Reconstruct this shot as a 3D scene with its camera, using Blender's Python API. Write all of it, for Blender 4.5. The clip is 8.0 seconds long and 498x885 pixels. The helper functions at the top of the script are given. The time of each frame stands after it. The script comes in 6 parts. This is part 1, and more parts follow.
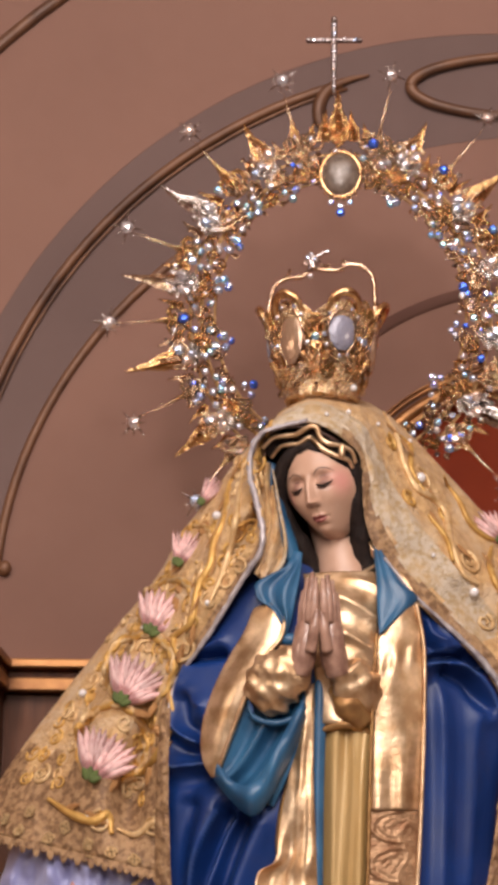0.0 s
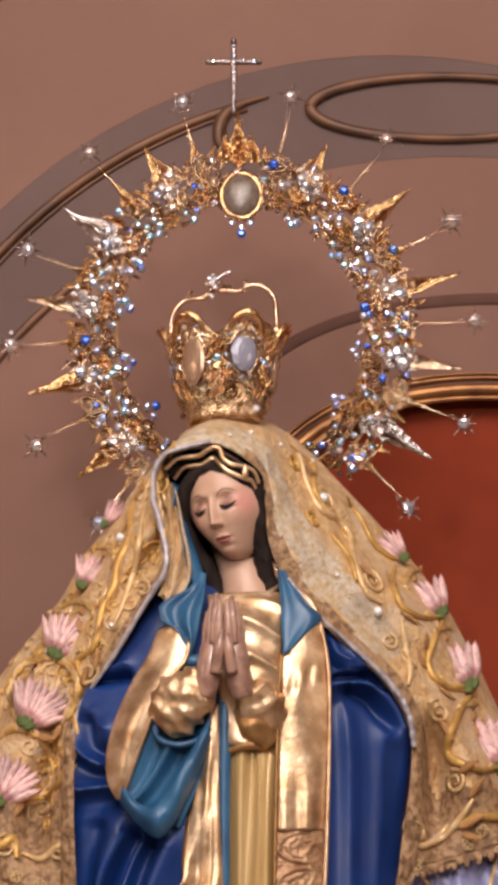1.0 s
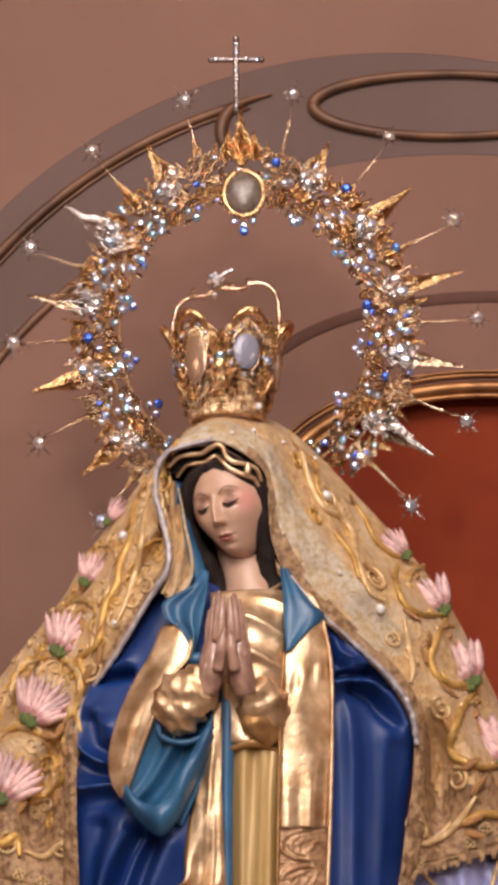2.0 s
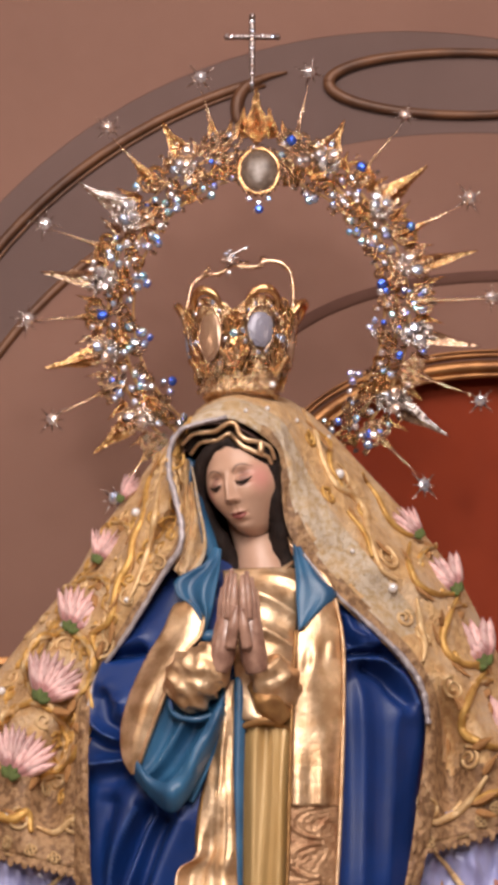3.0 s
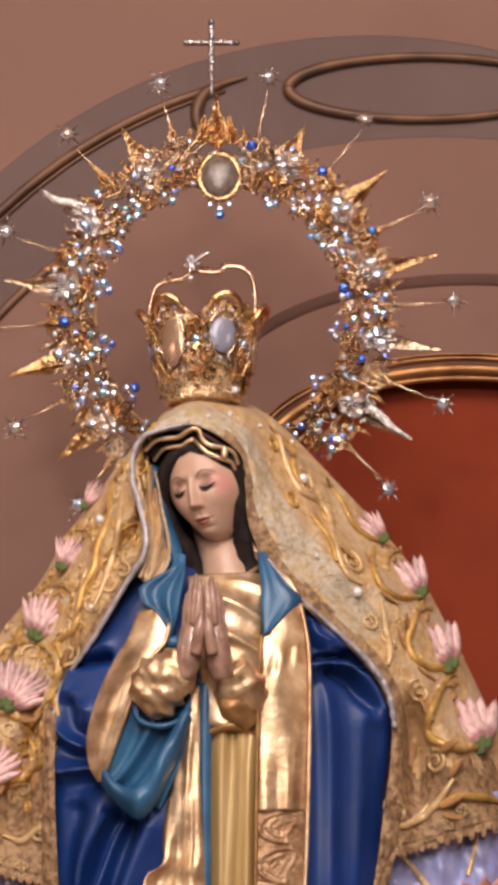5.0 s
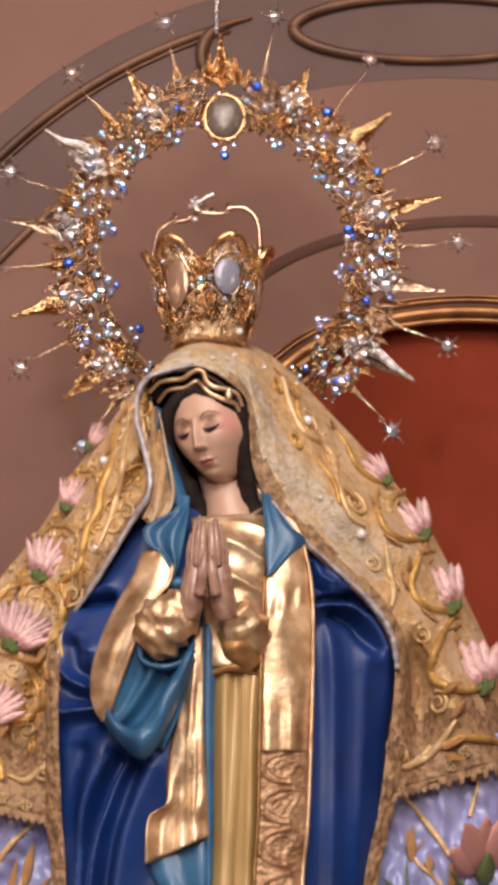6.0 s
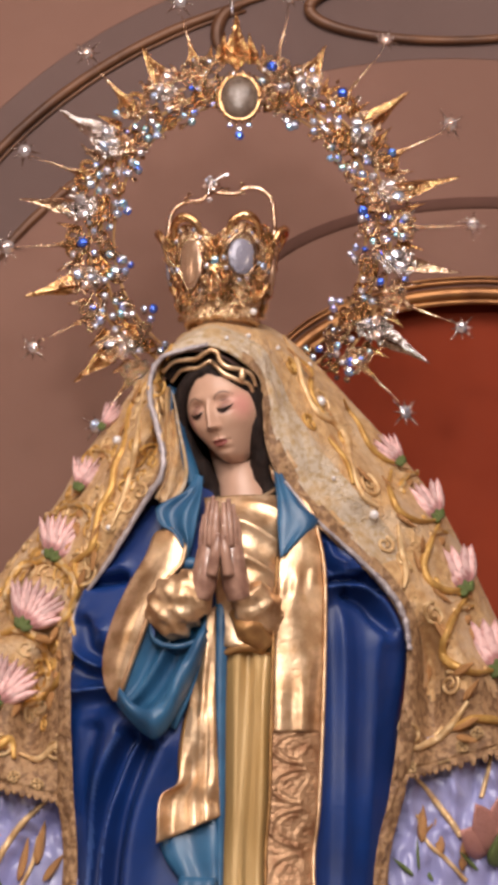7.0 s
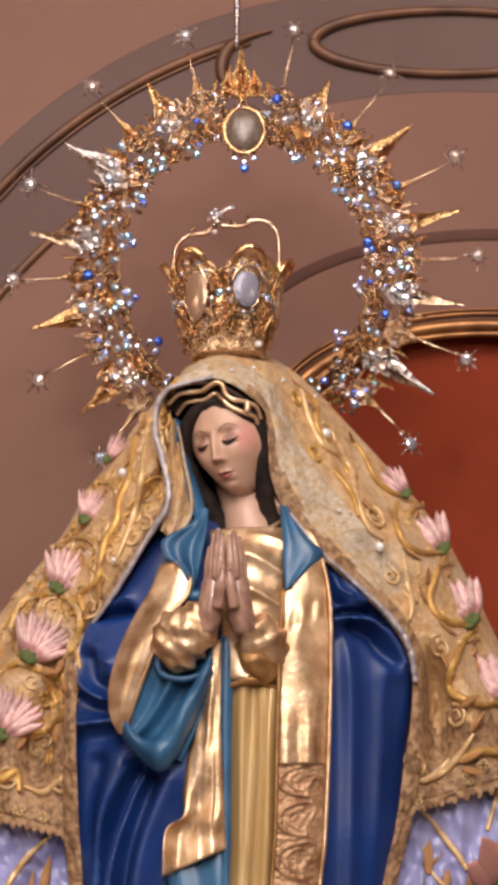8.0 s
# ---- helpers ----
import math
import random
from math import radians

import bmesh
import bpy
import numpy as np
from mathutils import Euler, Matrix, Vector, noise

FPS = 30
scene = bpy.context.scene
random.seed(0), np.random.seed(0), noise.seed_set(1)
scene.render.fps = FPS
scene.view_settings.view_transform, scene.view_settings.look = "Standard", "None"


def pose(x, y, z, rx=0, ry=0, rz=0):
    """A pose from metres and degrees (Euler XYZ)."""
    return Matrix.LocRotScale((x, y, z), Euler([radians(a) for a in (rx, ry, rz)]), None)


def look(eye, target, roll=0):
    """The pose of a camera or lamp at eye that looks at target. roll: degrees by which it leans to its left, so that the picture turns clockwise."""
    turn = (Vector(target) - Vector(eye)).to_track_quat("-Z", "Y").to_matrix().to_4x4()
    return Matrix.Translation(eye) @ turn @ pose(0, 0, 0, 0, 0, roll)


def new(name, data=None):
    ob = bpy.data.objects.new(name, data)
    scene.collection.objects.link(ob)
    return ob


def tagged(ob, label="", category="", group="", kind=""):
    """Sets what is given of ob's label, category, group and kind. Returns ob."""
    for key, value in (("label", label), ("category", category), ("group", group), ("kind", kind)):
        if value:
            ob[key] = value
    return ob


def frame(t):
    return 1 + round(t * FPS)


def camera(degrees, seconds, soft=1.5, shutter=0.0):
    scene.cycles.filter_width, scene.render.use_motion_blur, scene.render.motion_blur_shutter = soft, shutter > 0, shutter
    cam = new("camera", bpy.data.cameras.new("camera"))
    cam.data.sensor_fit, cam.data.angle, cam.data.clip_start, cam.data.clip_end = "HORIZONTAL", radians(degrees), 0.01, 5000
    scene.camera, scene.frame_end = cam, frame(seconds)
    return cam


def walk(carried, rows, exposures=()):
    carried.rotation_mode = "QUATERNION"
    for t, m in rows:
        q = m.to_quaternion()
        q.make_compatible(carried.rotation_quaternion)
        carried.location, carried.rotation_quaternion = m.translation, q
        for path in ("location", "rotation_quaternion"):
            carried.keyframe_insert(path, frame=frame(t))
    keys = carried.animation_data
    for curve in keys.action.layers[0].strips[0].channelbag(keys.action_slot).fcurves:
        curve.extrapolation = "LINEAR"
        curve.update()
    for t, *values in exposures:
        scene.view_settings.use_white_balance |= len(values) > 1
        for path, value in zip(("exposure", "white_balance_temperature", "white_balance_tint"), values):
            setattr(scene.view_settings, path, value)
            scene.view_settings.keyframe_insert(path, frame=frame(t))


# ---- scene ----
# ---- camera: one standing place, turned by hand ----
cam = camera(11.99, 8.0, soft=5.0)
EYE = (0.0, -3.2602, 1.5871)
# seconds, degrees up, lean, turn to the left
ROWS = [
    (0.0, 13.732, -0.891, 1.872),
    (0.5, 14.068, -0.007, 0.185),
    (1.0, 14.255, 0.135, -0.291),
    (1.2, 14.263, 0.135, -0.458),
    (2.5, 14.0, -0.0, 0.0),
    (3.0, 13.67, -0.297, 0.002),
    (3.5, 13.678, -0.182, -0.489),
    (4.0, 13.967, 0.076, -0.748),
    (5.3, 13.602, 0.53, -0.688),
    (5.5, 13.142, 0.53, -0.688),
    (6.0, 12.391, 0.291, -0.662),
    (6.5, 12.052, -0.02, -0.603),
    (7.0, 11.917, -0.055, -0.408),
    (7.5, 12.319, -0.23, -0.349),
    (8.0, 12.697, -0.003, -0.266),
]
walk(cam, [(t, pose(*EYE, 90 + up, lean, turn)) for t, up, lean, turn in ROWS])

# ---- light: unseen warm lamps high in front of the altar, and added low fill lamps ----
world = bpy.data.worlds.new("dim_church")
scene.world = world
world.use_nodes = True
world.node_tree.nodes["Background"].inputs["Color"].default_value = (0.9, 0.75, 0.65, 1)
world.node_tree.nodes["Background"].inputs["Strength"].default_value = 0.05


def lamp(eye, target, size, watts, colour):
    data = bpy.data.lights.new("ceiling_lamp", "AREA")
    data.shape, data.size, data.energy, data.color = "DISK", size, watts, colour
    ob = new("ceiling_lamp", data)
    ob.matrix_world = look(eye, target)
    return tagged(ob, "unseen round warm white lamp lighting the altar", "lamp", "ceiling lamps")


WARM = (1.0, 0.80, 0.62)
COOL = (1.0, 0.90, 0.855)
for x, y, z, size, watts, colour in (
    (-1.1, -2.9, 4.6, 1.6, 37, COOL),
    (0.8, -3.0, 4.6, 1.6, 60, COOL),
    (-0.2, -4.7, 4.5, 1.4, 106, COOL),
    # low lamps added as fill for the side walls, the face and the gold
    (-2.9, -1.8, 2.7, 0.3, 15, WARM),
    (2.8, -2.0, 2.8, 0.3, 7, WARM),
    (0.1, -4.6, 2.9, 0.3, 40, COOL),
    (-0.9, -4.4, 3.2, 0.25, 28, COOL),
):
    lamp((x, y, z), (0, 0.2, 2.2), size, watts, colour)

# ---- materials ----


def mat(name, colour, rough=0.5, metal=0.0, colour2=None, scale=20.0, bump=0.0, bump_scale=60.0, coat=0.0, vary=0.0, mix=(0.4, 0.65), sheen=0.0, detail=4.0, bump_distance=0.002, stretch=(1, 1, 1), spec=0.5, patch=None):
    m = bpy.data.materials.new(name)
    m.use_nodes = True
    nt = m.node_tree
    n, l = nt.nodes, nt.links
    b = n["Principled BSDF"]
    b.inputs["Roughness"].default_value = rough
    b.inputs["Metallic"].default_value = metal
    b.inputs["Coat Weight"].default_value = coat
    b.inputs["Coat Roughness"].default_value = 0.15
    b.inputs["Sheen Weight"].default_value = sheen
    b.inputs["Specular IOR Level"].default_value = spec
    co = n.new("ShaderNodeTexCoord")
    mp = n.new("ShaderNodeMapping")
    mp.inputs["Scale"].default_value = stretch
    l.new(co.outputs["Object"], mp.inputs["Vector"])
    c2 = colour2 or tuple(0.75 * v for v in colour)
    tex = n.new("ShaderNodeTexNoise")
    tex.inputs["Scale"].default_value = scale
    tex.inputs["Detail"].default_value = detail
    l.new(mp.outputs["Vector"], tex.inputs["Vector"])
    ramp = n.new("ShaderNodeValToRGB")
    ramp.color_ramp.elements[0].position, ramp.color_ramp.elements[1].position = mix
    ramp.color_ramp.elements[0].color = (*colour, 1)
    ramp.color_ramp.elements[1].color = (*c2, 1)
    l.new(tex.outputs["Fac"], ramp.inputs["Fac"])
    out = ramp.outputs["Color"]
    if patch:
        # worn or thread-covered areas of a second colour: colour, size, share
        big = n.new("ShaderNodeTexNoise")
        big.inputs["Scale"].default_value = patch[1]
        big.inputs["Detail"].default_value = 6
        big.inputs["Roughness"].default_value = 0.65
        l.new(co.outputs["Object"], big.inputs["Vector"])
        area = n.new("ShaderNodeMapRange")
        area.inputs["From Min"].default_value, area.inputs["From Max"].default_value = 0.47, 0.62
        area.inputs["To Max"].default_value = patch[2]
        l.new(big.outputs["Fac"], area.inputs["Value"])
        mx = n.new("ShaderNodeMix")
        mx.data_type = "RGBA"
        l.new(area.outputs["Result"], mx.inputs["Factor"])
        l.new(out, mx.inputs["A"])
        mx.inputs["B"].default_value = (*patch[0], 1)
        out = mx.outputs["Result"]
    if vary:
        info = n.new("ShaderNodeObjectInfo")
        hsv = n.new("ShaderNodeHueSaturation")
        mr = n.new("ShaderNodeMapRange")
        mr.inputs["To Min"].default_value, mr.inputs["To Max"].default_value = 1 - vary, 1 + vary
        l.new(info.outputs["Random"], mr.inputs["Value"])
        l.new(mr.outputs["Result"], hsv.inputs["Value"])
        l.new(out, hsv.inputs["Color"])
        out = hsv.outputs["Color"]
    l.new(out, b.inputs["Base Color"])
    tex2 = n.new("ShaderNodeTexNoise")
    tex2.inputs["Scale"].default_value = bump_scale
    tex2.inputs["Detail"].default_value = 5
    l.new(mp.outputs["Vector"], tex2.inputs["Vector"])
    rr = n.new("ShaderNodeMapRange")
    rr.inputs["To Min"].default_value, rr.inputs["To Max"].default_value = max(0.03, rough - 0.09), min(1, rough + 0.09)
    l.new(tex2.outputs["Fac"], rr.inputs["Value"])
    l.new(rr.outputs["Result"], b.inputs["Roughness"])
    if bump:
        bp = n.new("ShaderNodeBump")
        bp.inputs["Strength"].default_value = bump
        bp.inputs["Distance"].default_value = bump_distance
        l.new(tex2.outputs["Fac"], bp.inputs["Height"])
        l.new(bp.outputs["Normal"], b.inputs["Normal"])
    return m


def gem_mat(name, stops):
    """Cut crystal: glossy, each stone with its own tint."""
    m = bpy.data.materials.new(name)
    m.use_nodes = True
    nt = m.node_tree
    n, l = nt.nodes, nt.links
    b = n["Principled BSDF"]
    b.inputs["Roughness"].default_value = 0.09
    b.inputs["Metallic"].default_value = 0.75
    info = n.new("ShaderNodeObjectInfo")
    geo = n.new("ShaderNodeNewGeometry")
    add = n.new("ShaderNodeMath")
    add.operation = "ADD"
    mul = n.new("ShaderNodeMath")
    mul.operation = "MULTIPLY"
    mul.inputs[1].default_value = 0.25
    tex = n.new("ShaderNodeTexWhiteNoise")
    l.new(geo.outputs["Normal"], tex.inputs["Vector"])
    l.new(tex.outputs["Value"], mul.inputs[0])
    l.new(info.outputs["Random"], add.inputs[0])
    l.new(mul.outputs["Value"], add.inputs[1])
    ramp = n.new("ShaderNodeValToRGB")
    ramp.color_ramp.interpolation = "CONSTANT"
    while len(ramp.color_ramp.elements) < len(stops):
        ramp.color_ramp.elements.new(0.5)
    for e, (p, c) in zip(ramp.color_ramp.elements, stops):
        e.position, e.color = p, (*c, 1)
    l.new(add.outputs["Value"], ramp.inputs["Fac"])
    l.new(ramp.outputs["Color"], b.inputs["Base Color"])
    return m


M = {}
M["wall"] = mat("tan_wall_paint", (0.232, 0.126, 0.096), 0.85, spec=0.2, colour2=(0.208, 0.112, 0.086), scale=2.5, bump=0.15, bump_scale=40)
M["mauve"] = mat("mauve_grey_soffit_shade", (0.152, 0.099, 0.089), 0.85, spec=0.2, colour2=(0.134, 0.087, 0.078), scale=3, bump=0.12, bump_scale=40)
M["red"] = mat("red_niche_lining", (0.235, 0.038, 0.015), 0.85, colour2=(0.20, 0.031, 0.013), scale=4, spec=0.15, bump=0.15, bump_scale=30)
M["wood"] = mat("dark_varnished_wood", (0.15, 0.055, 0.026), 0.5, spec=0.25, colour2=(0.085, 0.032, 0.016), scale=8, bump=0.2, bump_scale=25, stretch=(6, 6, 0.7))
M["gilt_wood"] = mat("antique_gilt_moulding", (0.42, 0.20, 0.075), 0.4, 0.75, colour2=(0.17, 0.07, 0.03), scale=11, bump=0.3, bump_scale=50, stretch=(1, 1, 1))
M["brown_rib"] = mat("brown_gilt_rib", (0.165, 0.072, 0.034), 0.5, 0.2, colour2=(0.080, 0.034, 0.018), scale=14, bump=0.25, bump_scale=45)
M["floor"] = mat("polished_stone_floor", (0.40, 0.33, 0.27), 0.35, colour2=(0.30, 0.24, 0.2), scale=3)
M["plaster"] = mat("cream_ceiling_plaster", (0.62, 0.52, 0.44), 0.85, scale=3)
M["gilt"] = mat("burnished_gold_leaf", (0.86, 0.63, 0.41), 0.40, 0.85, colour2=(0.56, 0.35, 0.19), scale=38, bump=0.32, bump_scale=90, bump_distance=0.003, patch=((0.42, 0.25, 0.13), 15, 0.7))
M["gilt_embossed"] = mat("embossed_gold_leaf", (0.49, 0.30, 0.17), 0.48, 0.6, colour2=(0.25, 0.12, 0.058), scale=50, bump=0.7, bump_scale=120, bump_distance=0.004)
# dark gold, also the colour of shade in the gown's gilt folds
M["gold_dark"] = mat("dark_gold_and_shade", (0.46, 0.26, 0.10), 0.45, 0.7, colour2=(0.28, 0.14, 0.055), scale=40, bump=0.4, bump_scale=60)
M["blue"] = mat("deep_blue_enamel_paint", (0.006, 0.035, 0.175), 0.43, spec=0.40, colour2=(0.006, 0.024, 0.115), scale=9, bump=0.15, bump_scale=70, patch=((0.013, 0.028, 0.120), 7, 0.5))
M["blue_light"] = mat("rubbed_blue_paint", (0.040, 0.085, 0.25), 0.42, colour2=(0.010, 0.042, 0.19), scale=45)
M["teal"] = mat("teal_blue_paint", (0.030, 0.125, 0.250), 0.42, colour2=(0.016, 0.072, 0.160), scale=14, bump=0.12, bump_scale=50, coat=0.1)
M["cream"] = mat("cream_gold_gown_paint", (0.42, 0.26, 0.092), 0.42, 0.3, colour2=(0.54, 0.37, 0.17), scale=10, stretch=(1.6, 1.6, 0.4), coat=0.2)
M["skin"] = mat("matte_painted_skin", (0.57, 0.355, 0.255), 0.40, colour2=(0.50, 0.295, 0.205), scale=18)
M["skin_hand"] = mat("worn_painted_skin", (0.42, 0.245, 0.18), 0.34, colour2=(0.24, 0.125, 0.09), scale=55, coat=0.5)
M["lips"] = mat("painted_lips", (0.40, 0.125, 0.105), 0.4)
M["dark"] = mat("dark_hair_and_shade", (0.014, 0.009, 0.008), 0.75, colour2=(0.026, 0.016, 0.013), scale=60, bump=1.0, bump_scale=60, stretch=(4, 4, 0.5), spec=0.2)
M["brow"] = mat("brown_brow_and_shade", (0.12, 0.062, 0.048), 0.5)
M["veil"] = mat("cream_gold_embroidered_cloth", (0.64, 0.41, 0.19), 0.5, colour2=(0.46, 0.25, 0.098), scale=75, bump=1.0, bump_scale=170, bump_distance=0.005, mix=(0.38, 0.66), sheen=0.1, patch=((0.66, 0.52, 0.37), 16, 0.55))
M["veil_pale"] = mat("pale_beaded_cloth", (0.60, 0.50, 0.39), 0.45, colour2=(0.44, 0.30, 0.15), scale=120, bump=1.0, bump_scale=300, bump_distance=0.004, mix=(0.42, 0.68), patch=((0.50, 0.31, 0.13), 22, 0.6))
M["lace"] = mat("brown_gold_lace", (0.39, 0.235, 0.12), 0.6, colour2=(0.19, 0.10, 0.048), scale=95, bump=1.0, bump_scale=150, bump_distance=0.004, mix=(0.42, 0.6))
M["cord"] = mat("gold_embroidery_cord", (0.66, 0.40, 0.12), 0.42, 0.35, colour2=(0.50, 0.27, 0.07), scale=60, bump=0.7, bump_scale=260, vary=0.15)
M["cord_pale"] = mat("pale_gold_embroidery_cord", (0.70, 0.50, 0.27), 0.4, 0.3, colour2=(0.55, 0.34, 0.15), scale=60, bump=0.6, bump_scale=260, vary=0.15)
M["petal"] = mat("pink_satin_petal", (0.68, 0.43, 0.41), 0.34, colour2=(0.40, 0.18, 0.175), scale=5, bump=0.6, bump_scale=12, vary=0.32, sheen=0.3)
M["petal_rose"] = mat("rose_satin_petal", (0.60, 0.30, 0.255), 0.5, colour2=(0.48, 0.215, 0.185), scale=40, bump=0.4, bump_scale=150, vary=0.1)
M["green"] = mat("green_satin_sepal", (0.13, 0.165, 0.045), 0.5, colour2=(0.075, 0.12, 0.03), scale=50, bump=0.5, bump_scale=180, vary=0.15)
M["leaf_bronze"] = mat("bronze_embroidered_leaf", (0.58, 0.31, 0.12), 0.4, 0.35, colour2=(0.42, 0.20, 0.08), scale=60, bump=0.6, bump_scale=180)
M["lavender"] = mat("lavender_satin", (0.27, 0.27, 0.52), 0.33, colour2=(0.36, 0.37, 0.60), scale=9, bump=0.2, bump_scale=28, bump_distance=0.01, sheen=0.2, coat=0.2)
M["silver_edge"] = mat("silver_grey_braid", (0.50, 0.45, 0.46), 0.4, 0.3, colour2=(0.30, 0.26, 0.28), scale=70, bump=0.6, bump_scale=220)
M["gold"] = mat("polished_gold", (0.80, 0.52, 0.27), 0.2, 1.0, colour2=(0.58, 0.33, 0.15), scale=60, bump=0.8, bump_scale=150, vary=0.15)
M["gold_pale"] = mat("pale_polished_gold", (0.76, 0.54, 0.37), 0.16, 1.0, colour2=(0.48, 0.29, 0.18), scale=60, bump=0.5, bump_scale=160, vary=0.15)
M["silver"] = mat("bright_silver", (0.70, 0.63, 0.60), 0.14, 1.0, colour2=(0.42, 0.35, 0.33), scale=60, bump=0.5, bump_scale=160)
M["cast_gold"] = mat("cast_gold", (0.86, 0.56, 0.27), 0.12, 1.0, colour2=(0.56, 0.31, 0.14), scale=3.5, bump=1.0, bump_scale=5, bump_distance=0.012, vary=0.2)
M["cast_pale"] = mat("cast_pale_gold", (0.88, 0.66, 0.46), 0.11, 1.0, colour2=(0.58, 0.38, 0.24), scale=3.5, bump=1.0, bump_scale=5, bump_distance=0.012, vary=0.2)
M["cast_silver"] = mat("cast_silver", (0.82, 0.76, 0.73), 0.11, 1.0, colour2=(0.40, 0.33, 0.30), scale=3.5, bump=1.0, bump_scale=5, bump_distance=0.012, vary=0.2)
M["dull_silver"] = mat("dull_silver", (0.34, 0.29, 0.28), 0.3, 1.0, colour2=(0.18, 0.14, 0.13), scale=80, bump=0.6, bump_scale=200)
CAST = {"gold": "cast_gold", "gold_pale": "cast_pale", "silver": "cast_silver", "pearl": "pearl"}
M["pearl"] = mat("pearl", (0.80, 0.76, 0.74), 0.15, 0.1, colour2=(0.74, 0.72, 0.76), scale=80, coat=1.0)
M["amber"] = mat("pale_amber_stone", (0.55, 0.36, 0.24), 0.2, 0.5, colour2=(0.34, 0.19, 0.11), scale=55, coat=0.5)
M["opal"] = mat("milky_opal_stone", (0.24, 0.24, 0.34), 0.25, 0.1, colour2=(0.30, 0.27, 0.28), scale=60, coat=0.3)
M["topaz"] = mat("pale_champagne_stone", (0.17, 0.125, 0.10), 0.3, 0.1, colour2=(0.11, 0.075, 0.055), scale=95, coat=0.1)
M["crown_gold"] = mat("chased_gold_filigree", (0.93, 0.71, 0.46), 0.26, 1.0, colour2=(0.78, 0.50, 0.27), scale=150, bump=1.0, bump_scale=150, bump_distance=0.007)
M["pedestal"] = mat("pedestal_stone", (0.46, 0.38, 0.32), 0.6, scale=10, bump=0.2)
WHITE, ICE, SKY, DEEP, VIOLET, MINT, ROSE = (0.74, 0.70, 0.74), (0.52, 0.64, 0.88), (0.28, 0.52, 0.95), (0.09, 0.20, 0.90), (0.42, 0.40, 0.80), (0.42, 0.80, 0.74), (0.82, 0.60, 0.50)
M["crystal"] = gem_mat("iridescent_cut_crystal", ((0.0, WHITE), (0.2, ICE), (0.4, VIOLET), (0.52, WHITE), (0.68, SKY), (0.8, MINT), (0.87, WHITE), (1.0, DEEP)))
M["clear"] = gem_mat("clear_cut_crystal", ((0.0, WHITE), (0.3, ROSE), (0.55, WHITE), (0.8, ICE), (0.95, WHITE)))
M["sapphire"] = gem_mat("blue_cut_stone", ((0.0, DEEP), (0.4, SKY), (0.6, DEEP), (0.9, VIOLET)))


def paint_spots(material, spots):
    """Soft round patches of colour at places on the statue: painted blush, and shade round the eyes."""
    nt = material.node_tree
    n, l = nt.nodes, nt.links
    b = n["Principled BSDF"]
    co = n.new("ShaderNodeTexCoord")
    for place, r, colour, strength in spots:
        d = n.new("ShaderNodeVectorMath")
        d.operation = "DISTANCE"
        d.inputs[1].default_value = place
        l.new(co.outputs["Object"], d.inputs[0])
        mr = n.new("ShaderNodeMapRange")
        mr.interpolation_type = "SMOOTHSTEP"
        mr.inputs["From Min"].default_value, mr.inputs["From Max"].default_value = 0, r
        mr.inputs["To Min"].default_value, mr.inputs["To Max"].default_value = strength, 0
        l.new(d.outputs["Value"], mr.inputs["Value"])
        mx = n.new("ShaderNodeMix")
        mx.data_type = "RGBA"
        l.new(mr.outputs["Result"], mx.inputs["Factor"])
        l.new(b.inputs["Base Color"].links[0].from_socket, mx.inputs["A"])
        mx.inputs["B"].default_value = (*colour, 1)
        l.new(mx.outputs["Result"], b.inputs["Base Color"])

# ---- building tools ----


def link(name, bm, mats, parent=None, label="", smooth=True):
    """Links a bmesh as one mesh object."""
    bmesh.ops.recalc_face_normals(bm, faces=bm.faces)
    me = bpy.data.meshes.new(name)
    bm.to_mesh(me)
    bm.free()
    for m in mats if isinstance(mats, (list, tuple)) else [mats]:
        me.materials.append(m)
    if smooth:
        me.shade_smooth()
    ob = new(name, me)
    ob.parent = parent
    if label:
        ob["label"] = label
    return ob


def part(name, bm, material, parent, label="", smooth=True):
    return link(name, bm, material, parent, label, smooth)


def share(name, mesh, parent, m, label=""):
    """One more piece on a mesh that other pieces use too."""
    ob = new(name, mesh)
    ob.parent = parent
    ob.matrix_basis = m
    if label:
        ob["label"] = label
    return ob


def thing(name, at, label, category, group="", kind=""):
    ob = new(name)
    ob.location = at
    ob.empty_display_size = 0.05
    return tagged(ob, label, category, group, kind)


def curve(points, n):
    """n + 1 places along a smooth line through the points."""
    P = [Vector(p) for p in points]
    P = [2 * P[0] - P[1], *P, 2 * P[-1] - P[-2]]
    out, last = [], len(P) - 3
    for i in range(n + 1):
        f = i / n * last
        k = min(int(f), last - 1)
        t = f - k
        a, b, c, d = P[k:k + 4]
        out.append(0.5 * ((2 * b) + (c - a) * t + (2 * a - 5 * b + 4 * c - d) * t * t + (3 * b - a - 3 * c + d) * t ** 3))
    return out


def grid_faces(bm, rows, mi=0, close=False):
    for r0, r1 in zip(rows, rows[1:]):
        n = len(r0)
        for j in range(n if close else n - 1):
            k = (j + 1) % n
            f = bm.faces.new((r0[j], r0[k], r1[k], r1[j]))
            f.material_index = mi


